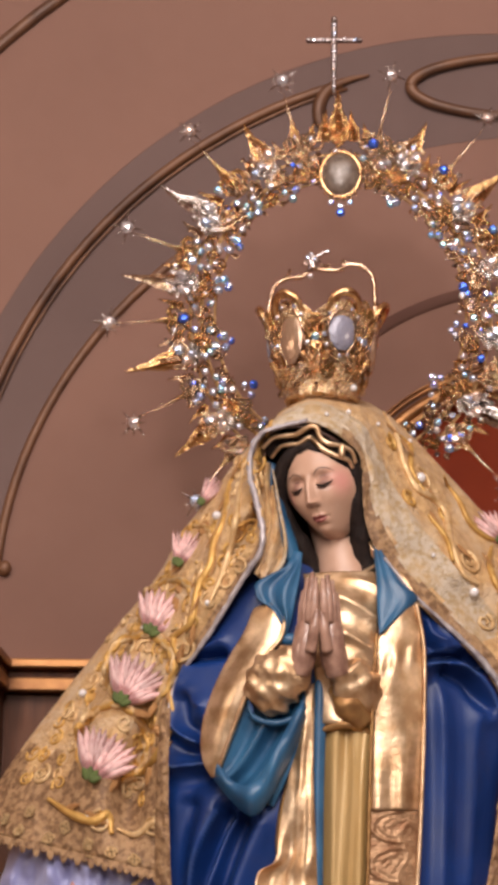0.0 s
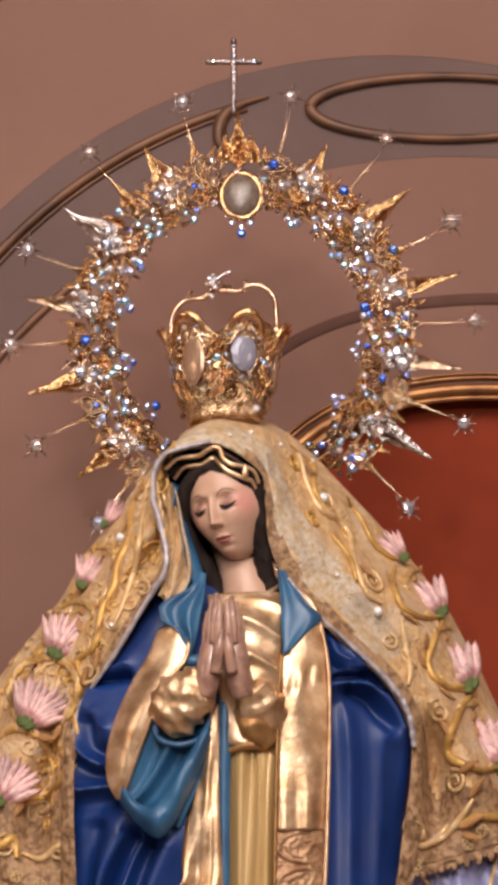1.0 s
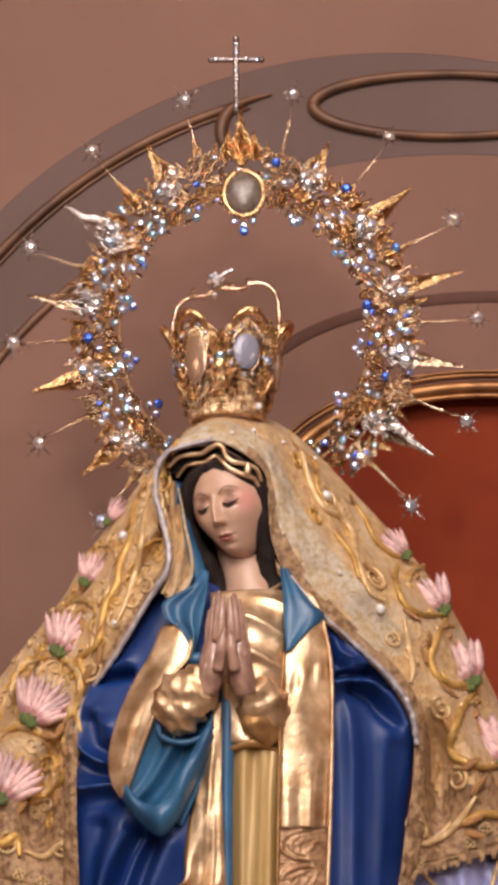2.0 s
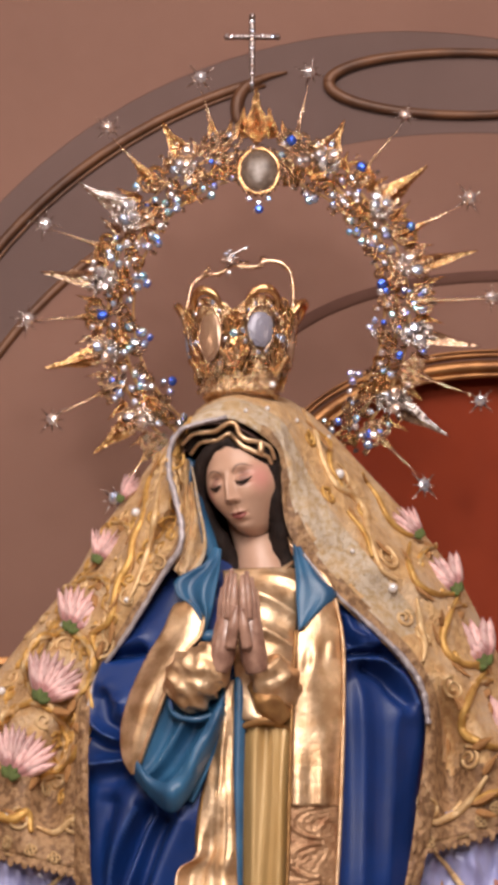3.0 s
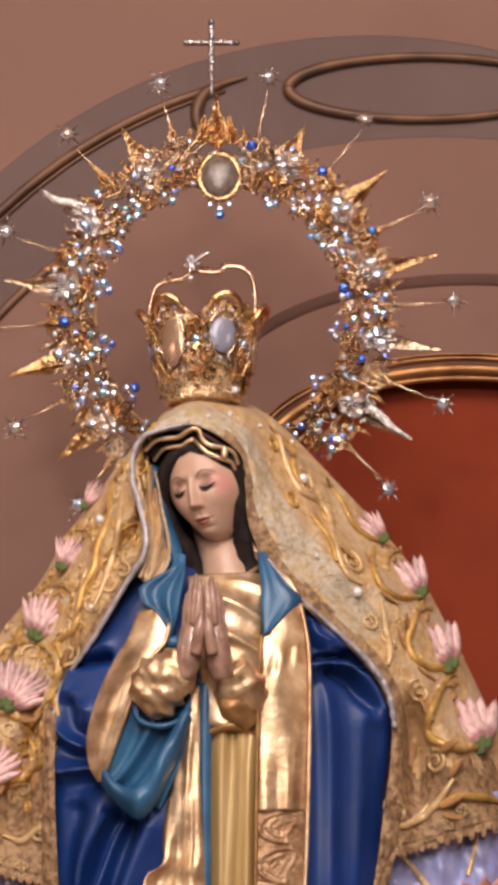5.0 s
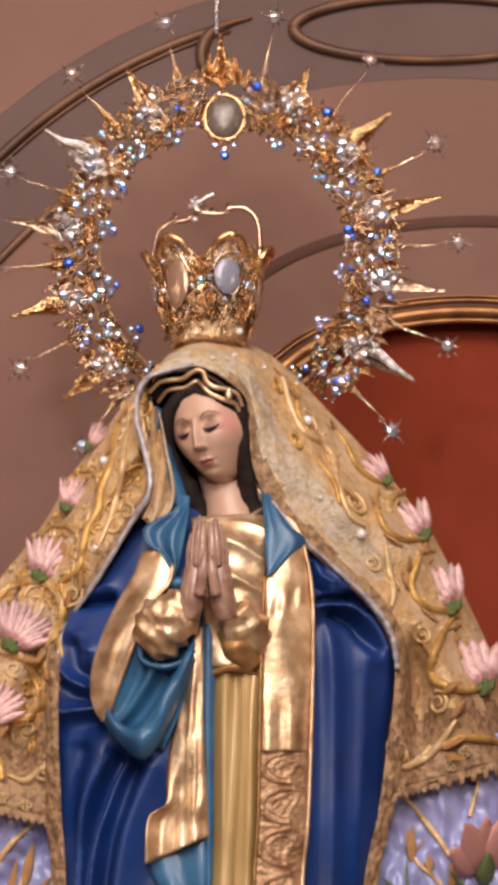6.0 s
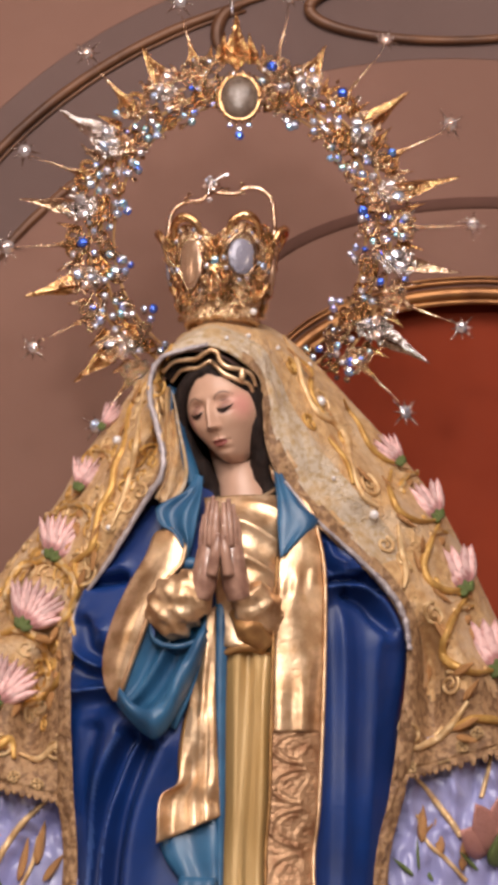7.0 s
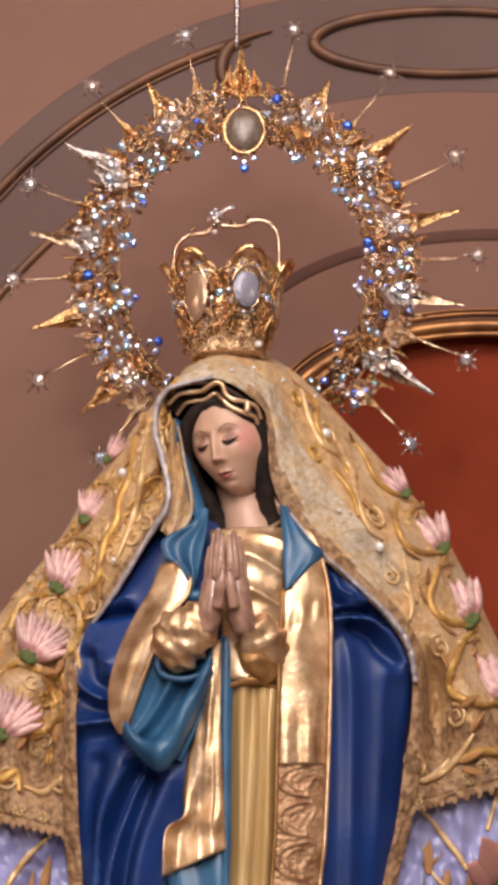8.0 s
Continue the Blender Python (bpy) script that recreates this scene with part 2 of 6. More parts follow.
def sheet(bm, A, B, nu=14, nv=40, mi=0, bulge=0.0, fold=None, thick=0.004, back=(0, 1, 0)):
    """A cloth with thickness between the lines A and B. fold(u, v): how far it stands out towards the nave."""
    a, b = curve(A, nv), curve(B, nv)
    out = Vector(back)
    rows, rear = [], []
    for j in range(nv + 1):
        v = j / nv
        row, rrow = [], []
        for i in range(nu + 1):
            u = i / nu
            p = a[j].lerp(b[j], u) - out * bulge * math.sin(math.pi * u)
            if fold:
                p = p - out * fold(u, v)
            row.append(bm.verts.new(p))
            rrow.append(bm.verts.new(p + out * thick))
        rows.append(row)
        rear.append(rrow)
    grid_faces(bm, rows, mi)
    grid_faces(bm, rear, mi)
    rim = [r[0] for r in rows] + rows[-1][1:] + [r[-1] for r in rows[-2::-1]] + rows[0][-2:0:-1]
    rim2 = [r[0] for r in rear] + rear[-1][1:] + [r[-1] for r in rear[-2::-1]] + rear[0][-2:0:-1]
    for i in range(len(rim)):
        k = (i + 1) % len(rim)
        bm.faces.new((rim[i], rim[k], rim2[k], rim2[i])).material_index = mi
    return rows


def tube(bm, points, radii, seg=8, mi=0, n=None, flat=1.0, bumpy=0.0, bumps=40.0, cap=True):
    """A round bar along a smooth line; radii are spread along it. flat squeezes it front to back."""
    n = n or max(2, 4 * (len(points) - 1))
    line = curve(points, n) if len(points) > 2 else [Vector(points[0]).lerp(Vector(points[1]), i / n) for i in range(n + 1)]
    rr = radii if isinstance(radii, (list, tuple)) else [radii, radii]
    rows = []
    side = Vector((0, 1, 0))
    for i, p in enumerate(line):
        d = (line[min(i + 1, n)] - line[max(i - 1, 0)]).normalized()
        s = side - d * side.dot(d)
        if s.length < 0.05:
            s = Vector((1, 0, 0)) - d * d.x
        s.normalize()
        w = d.cross(s)
        f = i / n * (len(rr) - 1)
        k = min(int(f), len(rr) - 2)
        r = rr[k] + (rr[k + 1] - rr[k]) * (f - k)
        row = []
        for j in range(seg):
            a = 2 * math.pi * j / seg
            q = p + r * (math.cos(a) * w + flat * math.sin(a) * s)
            if bumpy:
                q += (q - p) * bumpy * noise.noise(q * bumps)
            row.append(bm.verts.new(q))
        rows.append(row)
    grid_faces(bm, rows, mi, close=True)
    if cap:
        for row in (rows[0], rows[-1]):
            bm.faces.new(row).material_index = mi
    return rows


def box(bm, lo, hi, mi=0, bevel=0.0):
    vs = bmesh.ops.create_cube(bm, size=1)["verts"]
    lo, hi = Vector(lo), Vector(hi)
    for v in vs:
        v.co = Vector([lo[k] + (hi[k] - lo[k]) * (v.co[k] + 0.5) for k in range(3)])
    faces = {f for v in vs for f in v.link_faces}
    for f in faces:
        f.material_index = mi
    if bevel:
        bmesh.ops.bevel(bm, geom=list({e for f in faces for e in f.edges}), offset=bevel, segments=2, profile=0.5, affect="EDGES")


def ball(bm, at, r, mi=0, seg=10, stretch=(1, 1, 1), turn=None):
    m = Matrix.Translation(at) @ (turn or Matrix()) @ Matrix.Diagonal((*[r * s for s in stretch], 1))
    vs = bmesh.ops.create_uvsphere(bm, u_segments=seg, v_segments=max(5, seg * 2 // 3), radius=1, matrix=m)["verts"]
    for f in {f for v in vs for f in v.link_faces}:
        f.material_index = mi
    return vs


def smoothstep(a, b, x):
    t = max(0.0, min(1.0, (x - a) / (b - a)))
    return t * t * (3 - 2 * t)


def hump(x, c, w):
    return math.exp(-((x - c) / w) ** 2)

# ---- the setting: altar wall with nested arches ----


def arch_line(cx, cz, a, b, low, n=64):
    """An arch from its left foot over the crown to its right foot: (x, z)."""
    pts = [(cx - a, low + (cz - low) * i / 8) for i in range(8)]
    pts += [(cx - a * math.cos(math.pi * i / n), cz + b * math.sin(math.pi * i / n)) for i in range(n + 1)]
    return pts + [(cx + a, cz - (cz - low) * i / 8) for i in range(1, 9)]


def arch_wall(name, line, y0, y1, x0, x1, z0, z1, material, label):
    """A wall with an arched opening through it."""
    bm = bmesh.new()
    cx, cz = (line[0][0] + line[-1][0]) / 2, line[8][1]

    def edge(px, pz):
        dx, dz = px - cx, pz - cz
        k = min((x1 - cx) / dx if dx > 1e-6 else (x0 - cx) / dx if dx < -1e-6 else 1e9, (z1 - cz) / dz if dz > 1e-6 else 1e9)
        return cx + k * dx, cz + k * dz

    inner = line
    outer = [(x0 if px < cx else x1, pz) if pz <= cz + 1e-6 else edge(px, pz) for px, pz in line]
    ring = []
    for (ix, iz), (ox, oz) in zip(inner, outer):
        ring.append([bm.verts.new((ix, y0, iz)), bm.verts.new((ox, y0, oz)), bm.verts.new((ox, y1, oz)), bm.verts.new((ix, y1, iz))])
    grid_faces(bm, ring, 0, close=True)
    for end in (ring[0], ring[-1]):
        bm.faces.new(end)
    return tagged(link(name, bm, material, smooth=False), label, "wall", kind="structure")


def moulding(name, lines, y, material, label, flat=0.8):
    """Round mouldings along lines of (x, z), each with its radius."""
    bm = bmesh.new()
    for line, r in lines:
        tube(bm, [(x, y, z) for x, z in line], r, seg=10, n=len(line) - 1, flat=flat)
    return tagged(link(name, bm, material), label, "moulding", kind="structure")


Y_FRONT, Y_MID, Y_IN, Y_RED = 0.559, 0.56, 0.5612, 0.60
c0, t0 = (0.266, 0.545, 2.3026), (0.2816, 0.545, 3.2500)
OUTER = arch_line(c0[0], c0[2], 0.9337, t0[2] - c0[2], 0.0)
arch_wall("wall_altar_front", OUTER, Y_FRONT, Y_MID + 0.02, -4, 4, 0, 5, M["wall"], "tan painted altar wall with a wide arch")
c1, t1 = (0.3768, 0.56, 2.2586), (0.3958, 0.56, 3.0642)
INNER = arch_line(c1[0], c1[2], 0.9299, t1[2] - c1[2], 0.0)
# the arch soffit's shade is put in as mauve grey on a nearly flush wall
arch_wall("wall_altar_band", INNER, Y_MID, Y_IN + 0.02, -3.9, 3.9, 0, 4.9, M["mauve"], "mauve grey band inside the arch, coloured as a shaded soffit")
c2, t2 = (0.4134, 0.575, 2.4796), (0.4177, 0.575, 2.6488)
NICHE = arch_line(c2[0], c2[2], 0.3407, t2[2] - c2[2], 0.0)
arch_wall("wall_altar_back", NICHE, Y_IN, Y_RED, -3.8, 3.8, 0, 4.8, M["wall"], "tan painted wall round a red lined niche")
bm = bmesh.new()
box(bm, (-3.7, Y_RED + 0.001, 0), (3.7, Y_RED + 0.1, 4.7))
tagged(link("wall_niche", bm, M["red"], smooth=False), "deep red lining of the arched niche", "wall", kind="structure")

r0, rt = (0.2667, 0.555, 2.3044), (0.2815, 0.555, 3.1938)
RIB = arch_line(r0[0], r0[2], 0.8866, rt[2] - r0[2], 1.0)
left_rib = [p for p in RIB if p[0] < 0.0421]
moulding("trim_rib", [(left_rib, 0.0084), ([(x + 0.011, z - 0.008) for x, z in left_rib], 0.0028)], Y_MID - 0.004, M["brown_rib"], "brown gilt rib following the arch", 0.9)
o0, ot = (0.266, 0.545, 2.3026), (0.2871, 0.545, 3.572)
BIG = arch_line(o0[0], o0[2], 1.2372, ot[2] - o0[2], 1.0)
moulding("trim_outer_rib", [(BIG, 0.0112)], Y_FRONT - 0.004, M["brown_rib"], "brown gilt rib of the outer arch")
moulding("trim_inner_rib", [([p for p in INNER if p[0] < -0.075 and p[1] > c1[2] + 0.02], 0.0078)], Y_MID - 0.002, M["brown_rib"], "thin gilt rib edging the inner arch")
bm = bmesh.new()
ball(bm, (-0.5379, 0.555, 2.3044), 0.0122, stretch=(1, 0.8, 1.1))
tagged(link("trim_rib_boss", bm, M["brown_rib"]), "gilt boss at the rib's foot", "moulding", kind="structure")
m0, mt = (0.43, 0.575, 2.6125), (0.43, 0.575, 2.8075)
MIDDLE = arch_line(m0[0], m0[2], 0.42, mt[2] - m0[2], 1.0)
moulding("trim_middle_arch", [([p for p in MIDDLE if p[1] >= m0[2]], 0.0105)], Y_IN, mat("brown_painted_moulding", (0.125, 0.064, 0.050), 0.9, colour2=(0.105, 0.053, 0.041), scale=8, spec=0.1), "brown painted arch moulding on the wall", 0.35)
frame_lines = [(arch_line(c2[0], c2[2], 0.3407 + d, t2[2] - c2[2] + d, 0.0), r) for d, r in ((0.0, 0.0113), (0.0198, 0.0038), (-0.0151, 0.0047), (0.0273, 0.0024))]
moulding("trim_niche_frame", frame_lines, Y_IN - 0.004, M["gilt_wood"], "gilt wooden frame of the red niche", 1.0)

# the oval cartouche at the crown of the arch, and the hooked leaf beside it
bm = bmesh.new()
cc = Vector((0.3610, 0.552, 3.1510))
a, b = 0.2320, 0.0575
oval = []
for i in range(73):
    w = 2 * math.pi * i / 72
    x, z = -a * math.cos(w), b * math.sin(w)
    oval.append(cc + Vector((x, 0, z)))
tube(bm, oval, [0.0105, 0.0072, 0.0070, 0.0072, 0.0105], seg=10, n=144, flat=0.9)
tube(bm, [cc + (p - cc) * 0.970 for p in oval], 0.0030, seg=8, n=144, flat=1.2)
tagged(link("trim_oval_cartouche", bm, M["brown_rib"]), "gilt oval cartouche ring at the arch's crown", "moulding", kind="structure")
bm = bmesh.new()
tube(bm, [(0.0574, 0.555, 3.1719), (0.0185, 0.555, 3.1615), (-0.0126, 0.555, 3.1449), (-0.0271, 0.555, 3.119), (-0.0281, 0.555, 3.089), (-0.0155, 0.555, 3.0581)], [0.002, 0.006, 0.010, 0.012, 0.010, 0.003], seg=10, n=30)
tagged(link("trim_hooked_leaf", bm, M["brown_rib"]), "dark gilt hooked leaf scroll on the arch", "moulding", kind="structure")

# cornice and panelling at the foot of the lunette
cl, cr = (-0.5071, 0.575, 2.1238), (0.4209, 0.575, 2.1238)
for name, zt, zb, out, m, label in (
    ("trim_cornice_top", 2.1496, 2.1348, 0.05, "gilt_wood", "gilt upper fillet of the cornice"),
    ("trim_cornice_groove", 2.1348, 2.1201, 0.02, "wood", "dark groove of the cornice"),
    ("trim_cornice_low", 2.1201, 2.098, 0.042, "gilt_wood", "gilt lower band of the cornice"),
):
    bm = bmesh.new()
    box(bm, (cl[0] - 0.02, Y_IN - out, zb), (0.0565, Y_IN, zt), bevel=0.003)
    tagged(link(name, bm, M[m], smooth=False), label, "moulding", kind="structure")
    bm = bmesh.new()
    box(bm, (cl[0] - 0.12, 0.30, zb), (cl[0] - 0.022 + out * 0.3, Y_IN - out - 0.001, zt), bevel=0.003)
    tagged(link(name + "_return", bm, M[m], smooth=False), label, "moulding", kind="structure")
bm = bmesh.new()
box(bm, (cl[0] - 0.02, Y_IN - 0.012, 0.0), (0.0565, Y_IN, 2.0971))
tagged(link("wall_panelling", bm, M["wood"], smooth=False), "dark varnished wood panelling below the cornice", "panelling", kind="structure")
bm = bmesh.new()
box(bm, (cl[0] - 0.11, 0.32, 0.0), (cl[0] - 0.022, Y_IN - 0.013, 2.0971))
tagged(link("wall_panelling_return", bm, M["wood"], smooth=False), "dark varnished wood panelling of the return", "panelling", kind="structure")

# the church round the camera
for name, lo, hi, m, label in (
    ("floor", (-4, -7, -0.1), (4, 0.9, 0), "floor", "polished stone church floor"),
    ("ceiling", (-4, -7, 5), (4, 0.9, 5.1), "plaster", "cream plaster ceiling"),
    ("wall_west", (-4.1, -7, 0), (-4, 0.9, 5), "wall", "tan painted side wall"),
    ("wall_east", (4, -7, 0), (4.1, 0.9, 5), "wall", "tan painted side wall"),
    ("wall_south", (-4.1, -7.1, 0), (4.1, -7, 5), "wall", "tan painted rear wall"),
    ("wall_north", (-4.1, 0.9, 0), (4.1, 1.0, 5), "wall", "tan painted wall behind the altar"),
):
    bm = bmesh.new()
    box(bm, lo, hi)
    tagged(link(name, bm, M[m], smooth=False), label, name.split("_")[0], kind="structure")

# ---- pedestal ----
bm = bmesh.new()
box(bm, (-0.50, -0.34, 0.0), (0.62, 0.40, 0.12), bevel=0.01)
box(bm, (-0.44, -0.29, 0.12), (0.56, 0.35, 1.0), bevel=0.006)
box(bm, (-0.50, -0.34, 1.0), (0.62, 0.40, 1.08), bevel=0.012)
tagged(link("pedestal", bm, M["pedestal"], smooth=False), "plain stone pedestal carrying the statue", "pedestal")

# ---- the statue: one mesh of carved and painted wood ----
STATUE = ["blue", "gilt", "teal", "cream", "skin", "dark", "skin_hand", "lips", "brow", "gold_dark", "gilt_embossed", "blue_light"]
SI = {k: i for i, k in enumerate(STATUE)}
bm = bmesh.new()

# robe: closed body from the pedestal to the shoulders; rows of centre, half width, half depth
SECT = [
    (-0.0121, 1.08, 0.228, 0.155),
    (-0.0121, 1.45, 0.2176, 0.135),
    (-0.0121, 1.6689, 0.212, 0.122),
    (-0.0023, 1.7823, 0.224, 0.120),
    (0.0008, 1.8718, 0.2288, 0.118),
    (0.0, 1.9485, 0.2384, 0.118),
    (0.007, 1.995, 0.2352, 0.118),
    (0.0062, 2.0496, 0.2208, 0.116),
    (0.0047, 2.0968, 0.194, 0.118),
    (0.0046, 2.1443, 0.166, 0.118),
    (0.0062, 2.1841, 0.134, 0.108),
    (0.0084, 2.2161, 0.098, 0.080),
]
# carved folds of the blue robe: width, height (hollows: minus), line
FIELD = []


def fold(width, height, *pts):
    FIELD.append((np.array([(p.x, p.z) for p in curve(pts, 50 * len(pts))]), width, height))


fold(0.005, 0.018, (-0.1982, -0.09, 2.055), (-0.2118, -0.09, 2.0193), (-0.2164, -0.09, 1.9815), (-0.2058, -0.09, 1.9627), (-0.1837, -0.09, 1.95))
fold(0.005, 0.016, (-0.2285, -0.09, 1.9358), (-0.2138, -0.09, 1.9182), (-0.193, -0.09, 1.9189), (-0.164, -0.09, 1.9216))
fold(0.0055, -0.014, (-0.1878, -0.09, 2.0647), (-0.1668, -0.09, 2.0662), (-0.148, -0.09, 2.0678))
fold(0.008, 0.008, (-0.19, -0.09, 2.0761), (-0.1669, -0.09, 2.0802), (-0.1501, -0.09, 2.0864))
fold(0.007, 0.007, (-0.1959, -0.09, 2.0212), (-0.1874, -0.09, 2.0065), (-0.1757, -0.09, 1.998))
fold(0.011, -0.014, (-0.2033, -0.09, 2.0066), (-0.1989, -0.09, 1.9772), (-0.1796, -0.09, 1.9625))
fold(0.013, -0.016, (-0.2195, -0.09, 1.9544), (-0.2015, -0.09, 1.9397), (-0.1694, -0.09, 1.9345))
fold(0.014, -0.012, (-0.2156, -0.09, 1.8963), (-0.1949, -0.09, 1.9003), (-0.1701, -0.09, 1.9021))
fold(0.008, 0.016, (-0.1513, -0.1, 1.8565), (-0.1717, -0.1, 1.8158), (-0.1858, -0.1, 1.7794), (-0.1936, -0.1, 1.7298), (-0.1991, -0.1, 1.6511), (-0.2025, -0.1, 1.572))
fold(0.007, 0.024, (-0.1245, -0.1, 1.8563), (-0.1417, -0.1, 1.8278), (-0.1563, -0.1, 1.7872), (-0.17, -0.1, 1.7388), (-0.1808, -0.1, 1.6509), (-0.1843, -0.1, 1.5719))
fold(0.012, -0.026, (-0.1389, -0.1, 1.8523), (-0.1593, -0.1, 1.8076), (-0.1774, -0.1, 1.7591), (-0.1892, -0.1, 1.6909), (-0.1924, -0.1, 1.572))
fold(0.014, -0.026, (-0.1162, -0.1, 1.8439), (-0.1358, -0.1, 1.7992), (-0.152, -0.1, 1.7468), (-0.1626, -0.1, 1.6706), (-0.1661, -0.1, 1.5717))
fold(0.022, 0.02, (-0.0915, -0.1, 1.8396), (-0.1079, -0.1, 1.799), (-0.1242, -0.1, 1.7465), (-0.1354, -0.1, 1.6704), (-0.1379, -0.1, 1.5714))
fold(0.014, -0.014, (-0.1946, -0.1, 1.8651), (-0.2033, -0.1, 1.8202), (-0.2062, -0.1, 1.7715), (-0.2094, -0.1, 1.6711), (-0.2105, -0.1, 1.5721))
fold(0.006, 0.012, (0.1267, -0.09, 2.0682), (0.1434, -0.09, 2.0748), (0.1659, -0.09, 2.0747))
fold(0.006, -0.016, (0.1276, -0.09, 2.0636), (0.1501, -0.09, 2.068), (0.177, -0.09, 2.07), (0.1991, -0.09, 2.0563))
fold(0.006, 0.015, (0.1297, -0.09, 2.0546), (0.1589, -0.09, 2.0589), (0.19, -0.09, 2.0496), (0.2141, -0.09, 2.0247), (0.2257, -0.09, 2.0022))
fold(0.009, -0.016, (0.1587, -0.09, 2.0499), (0.1831, -0.09, 2.0362), (0.1984, -0.09, 2.0181), (0.2137, -0.09, 2.0023))
fold(0.012, 0.006, (0.1296, -0.09, 2.0501), (0.144, -0.09, 2.0252), (0.1487, -0.09, 1.9894), (0.1512, -0.09, 1.928), (0.1504, -0.09, 1.826), (0.1449, -0.09, 1.6324))
fold(0.018, -0.005, (0.1496, -0.09, 2.0387), (0.1692, -0.09, 2.0116), (0.175, -0.09, 1.9669), (0.1736, -0.09, 1.8916), (0.1644, -0.09, 1.6323))
fold(0.006, 0.009, (0.1261, -0.09, 2.1158), (0.1348, -0.09, 2.0975), (0.1504, -0.09, 2.0883))
fold(0.006, -0.01, (0.1192, -0.09, 2.1067), (0.1279, -0.09, 2.084), (0.139, -0.09, 2.0749))
fold(0.006, 0.009, (0.1442, -0.09, 2.1202), (0.155, -0.09, 2.0974), (0.1727, -0.09, 2.0791))
fold(0.014, 0.006, (0.2203, -0.09, 2), (0.2022, -0.09, 1.989), (0.1948, -0.09, 1.9534), (0.1936, -0.09, 1.8914), (0.1874, -0.09, 1.8039), (0.1774, -0.09, 1.6322))
fold(0.014, -0.004, (0.2173, -0.09, 1.9665), (0.2113, -0.09, 1.8913), (0.2037, -0.09, 1.8038), (0.1926, -0.09, 1.632))
fold(0.012, -0.003, (0.1315, -0.09, 2.0253), (0.1343, -0.09, 1.9806), (0.1347, -0.09, 1.8919), (0.1275, -0.09, 1.6326))
NR, SEG = 390, 400
line = curve([(s[0], 0, s[1]) for s in SECT], NR)
size = curve([(s[2], s[3], 0) for s in SECT], NR)
rows, worn = [], []
for p, r in zip(line, size):
    w = 2 * np.pi * np.arange(SEG) / SEG
    ca, sa = np.cos(w), np.sin(w)
    xs = p.x + r.x * ca
    k, rub = np.zeros(SEG), np.zeros(SEG)
    for ln, width, height in FIELD:
        if ln[:, 1].min() - 0.04 < p.z < ln[:, 1].max() + 0.04:
            d = np.sqrt(((xs[:, None] - ln[None, :, 0]) ** 2 + (p.z - ln[None, :, 1]) ** 2).min(axis=1))
            # ridges are carved crisp, hollows round
            shape = np.exp(-(d / (1.25 * width)) ** 1.2) if height > 0 else np.exp(-(d / (1.2 * width)) ** 2)
            if height > 0.011 and width < 0.0085:
                rub = np.maximum(rub, shape * (sa > 0.25))
            k += (1.35 if height > 0 else 2.1) * height * shape * np.clip(sa / 0.6, 0, 1) ** 1.5
    row = []
    for j in range(SEG):
        kk = k[j] + (0.004 * noise.noise(Vector((xs[j] * 14, p.z * 6, 3))) if sa[j] > 0 else 0)
        # broad flat front with full shoulders, hollow below the throat
        deep = r.y * (1 - 0.42 * hump(ca[j], 0.05, 0.52) * smoothstep(2.09, 2.15, p.z))
        front = deep * sa[j] ** 0.6 if sa[j] > 0 else r.y * sa[j]
        row.append(bm.verts.new((xs[j] + 0.35 * kk * ca[j], -front - kk * max(0, sa[j]) ** 0.3, p.z)))
    rows.append(row)
    worn.append(rub)
grid_faces(bm, rows, SI["blue"], close=True)
# paint rubbed pale along the sharpest ridges
bm.faces.ensure_lookup_table()
for j in range(NR):
    for i in np.nonzero(worn[j] > 0.80)[0]:
        bm.faces[j * SEG + int(i)].material_index = SI["blue_light"]
bm.faces.new(rows[0]).material_index = SI["blue"]
bm.faces.new(rows[-1]).material_index = SI["blue"]

wave = lambda a, f, ph=0.0, s=0.0: (lambda u, v: a * math.sin(f * u * 6.283 + ph + s * v))

# gown: cream gold skirt under the girdle
sheet(bm, [(-0.0104, -0.1287, 1.9789), (-0.0104, -0.1287, 1.8973), (-0.0117, -0.1307, 1.7745), (-0.0153, -0.1345, 1.6655), (-0.02, -0.17, 1.45), (-0.02, -0.19, 1.09)],
      [(0.059, -0.1256, 1.9793), (0.0556, -0.126, 1.8976), (0.0521, -0.1283, 1.7747), (0.0473, -0.1328, 1.6656), (0.055, -0.17, 1.45), (0.06, -0.19, 1.09)],
      24, 60, SI["cream"], 0.006, lambda u, v: 0.014 * noise.noise(Vector((u * 3.0 + 0.5 * v, v * 1.1, 6))) + 0.004 * noise.noise(Vector((u * 6 - v, v * 1.6, 2))))
# teal strip beside the skirt
sheet(bm, [(-0.0232, -0.1361, 2.034), (-0.0237, -0.138, 1.8964), (-0.0219, -0.1401, 1.7581), (-0.0203, -0.1442, 1.6653), (-0.03, -0.18, 1.45), (-0.03, -0.2, 1.09)],
      [(-0.0052, -0.1349, 2.0342), (-0.0081, -0.1368, 1.8965), (-0.0088, -0.1388, 1.774), (-0.0109, -0.1427, 1.6653), (-0.012, -0.18, 1.45), (-0.012, -0.2, 1.09)], 6, 50, SI["teal"], 0.004)
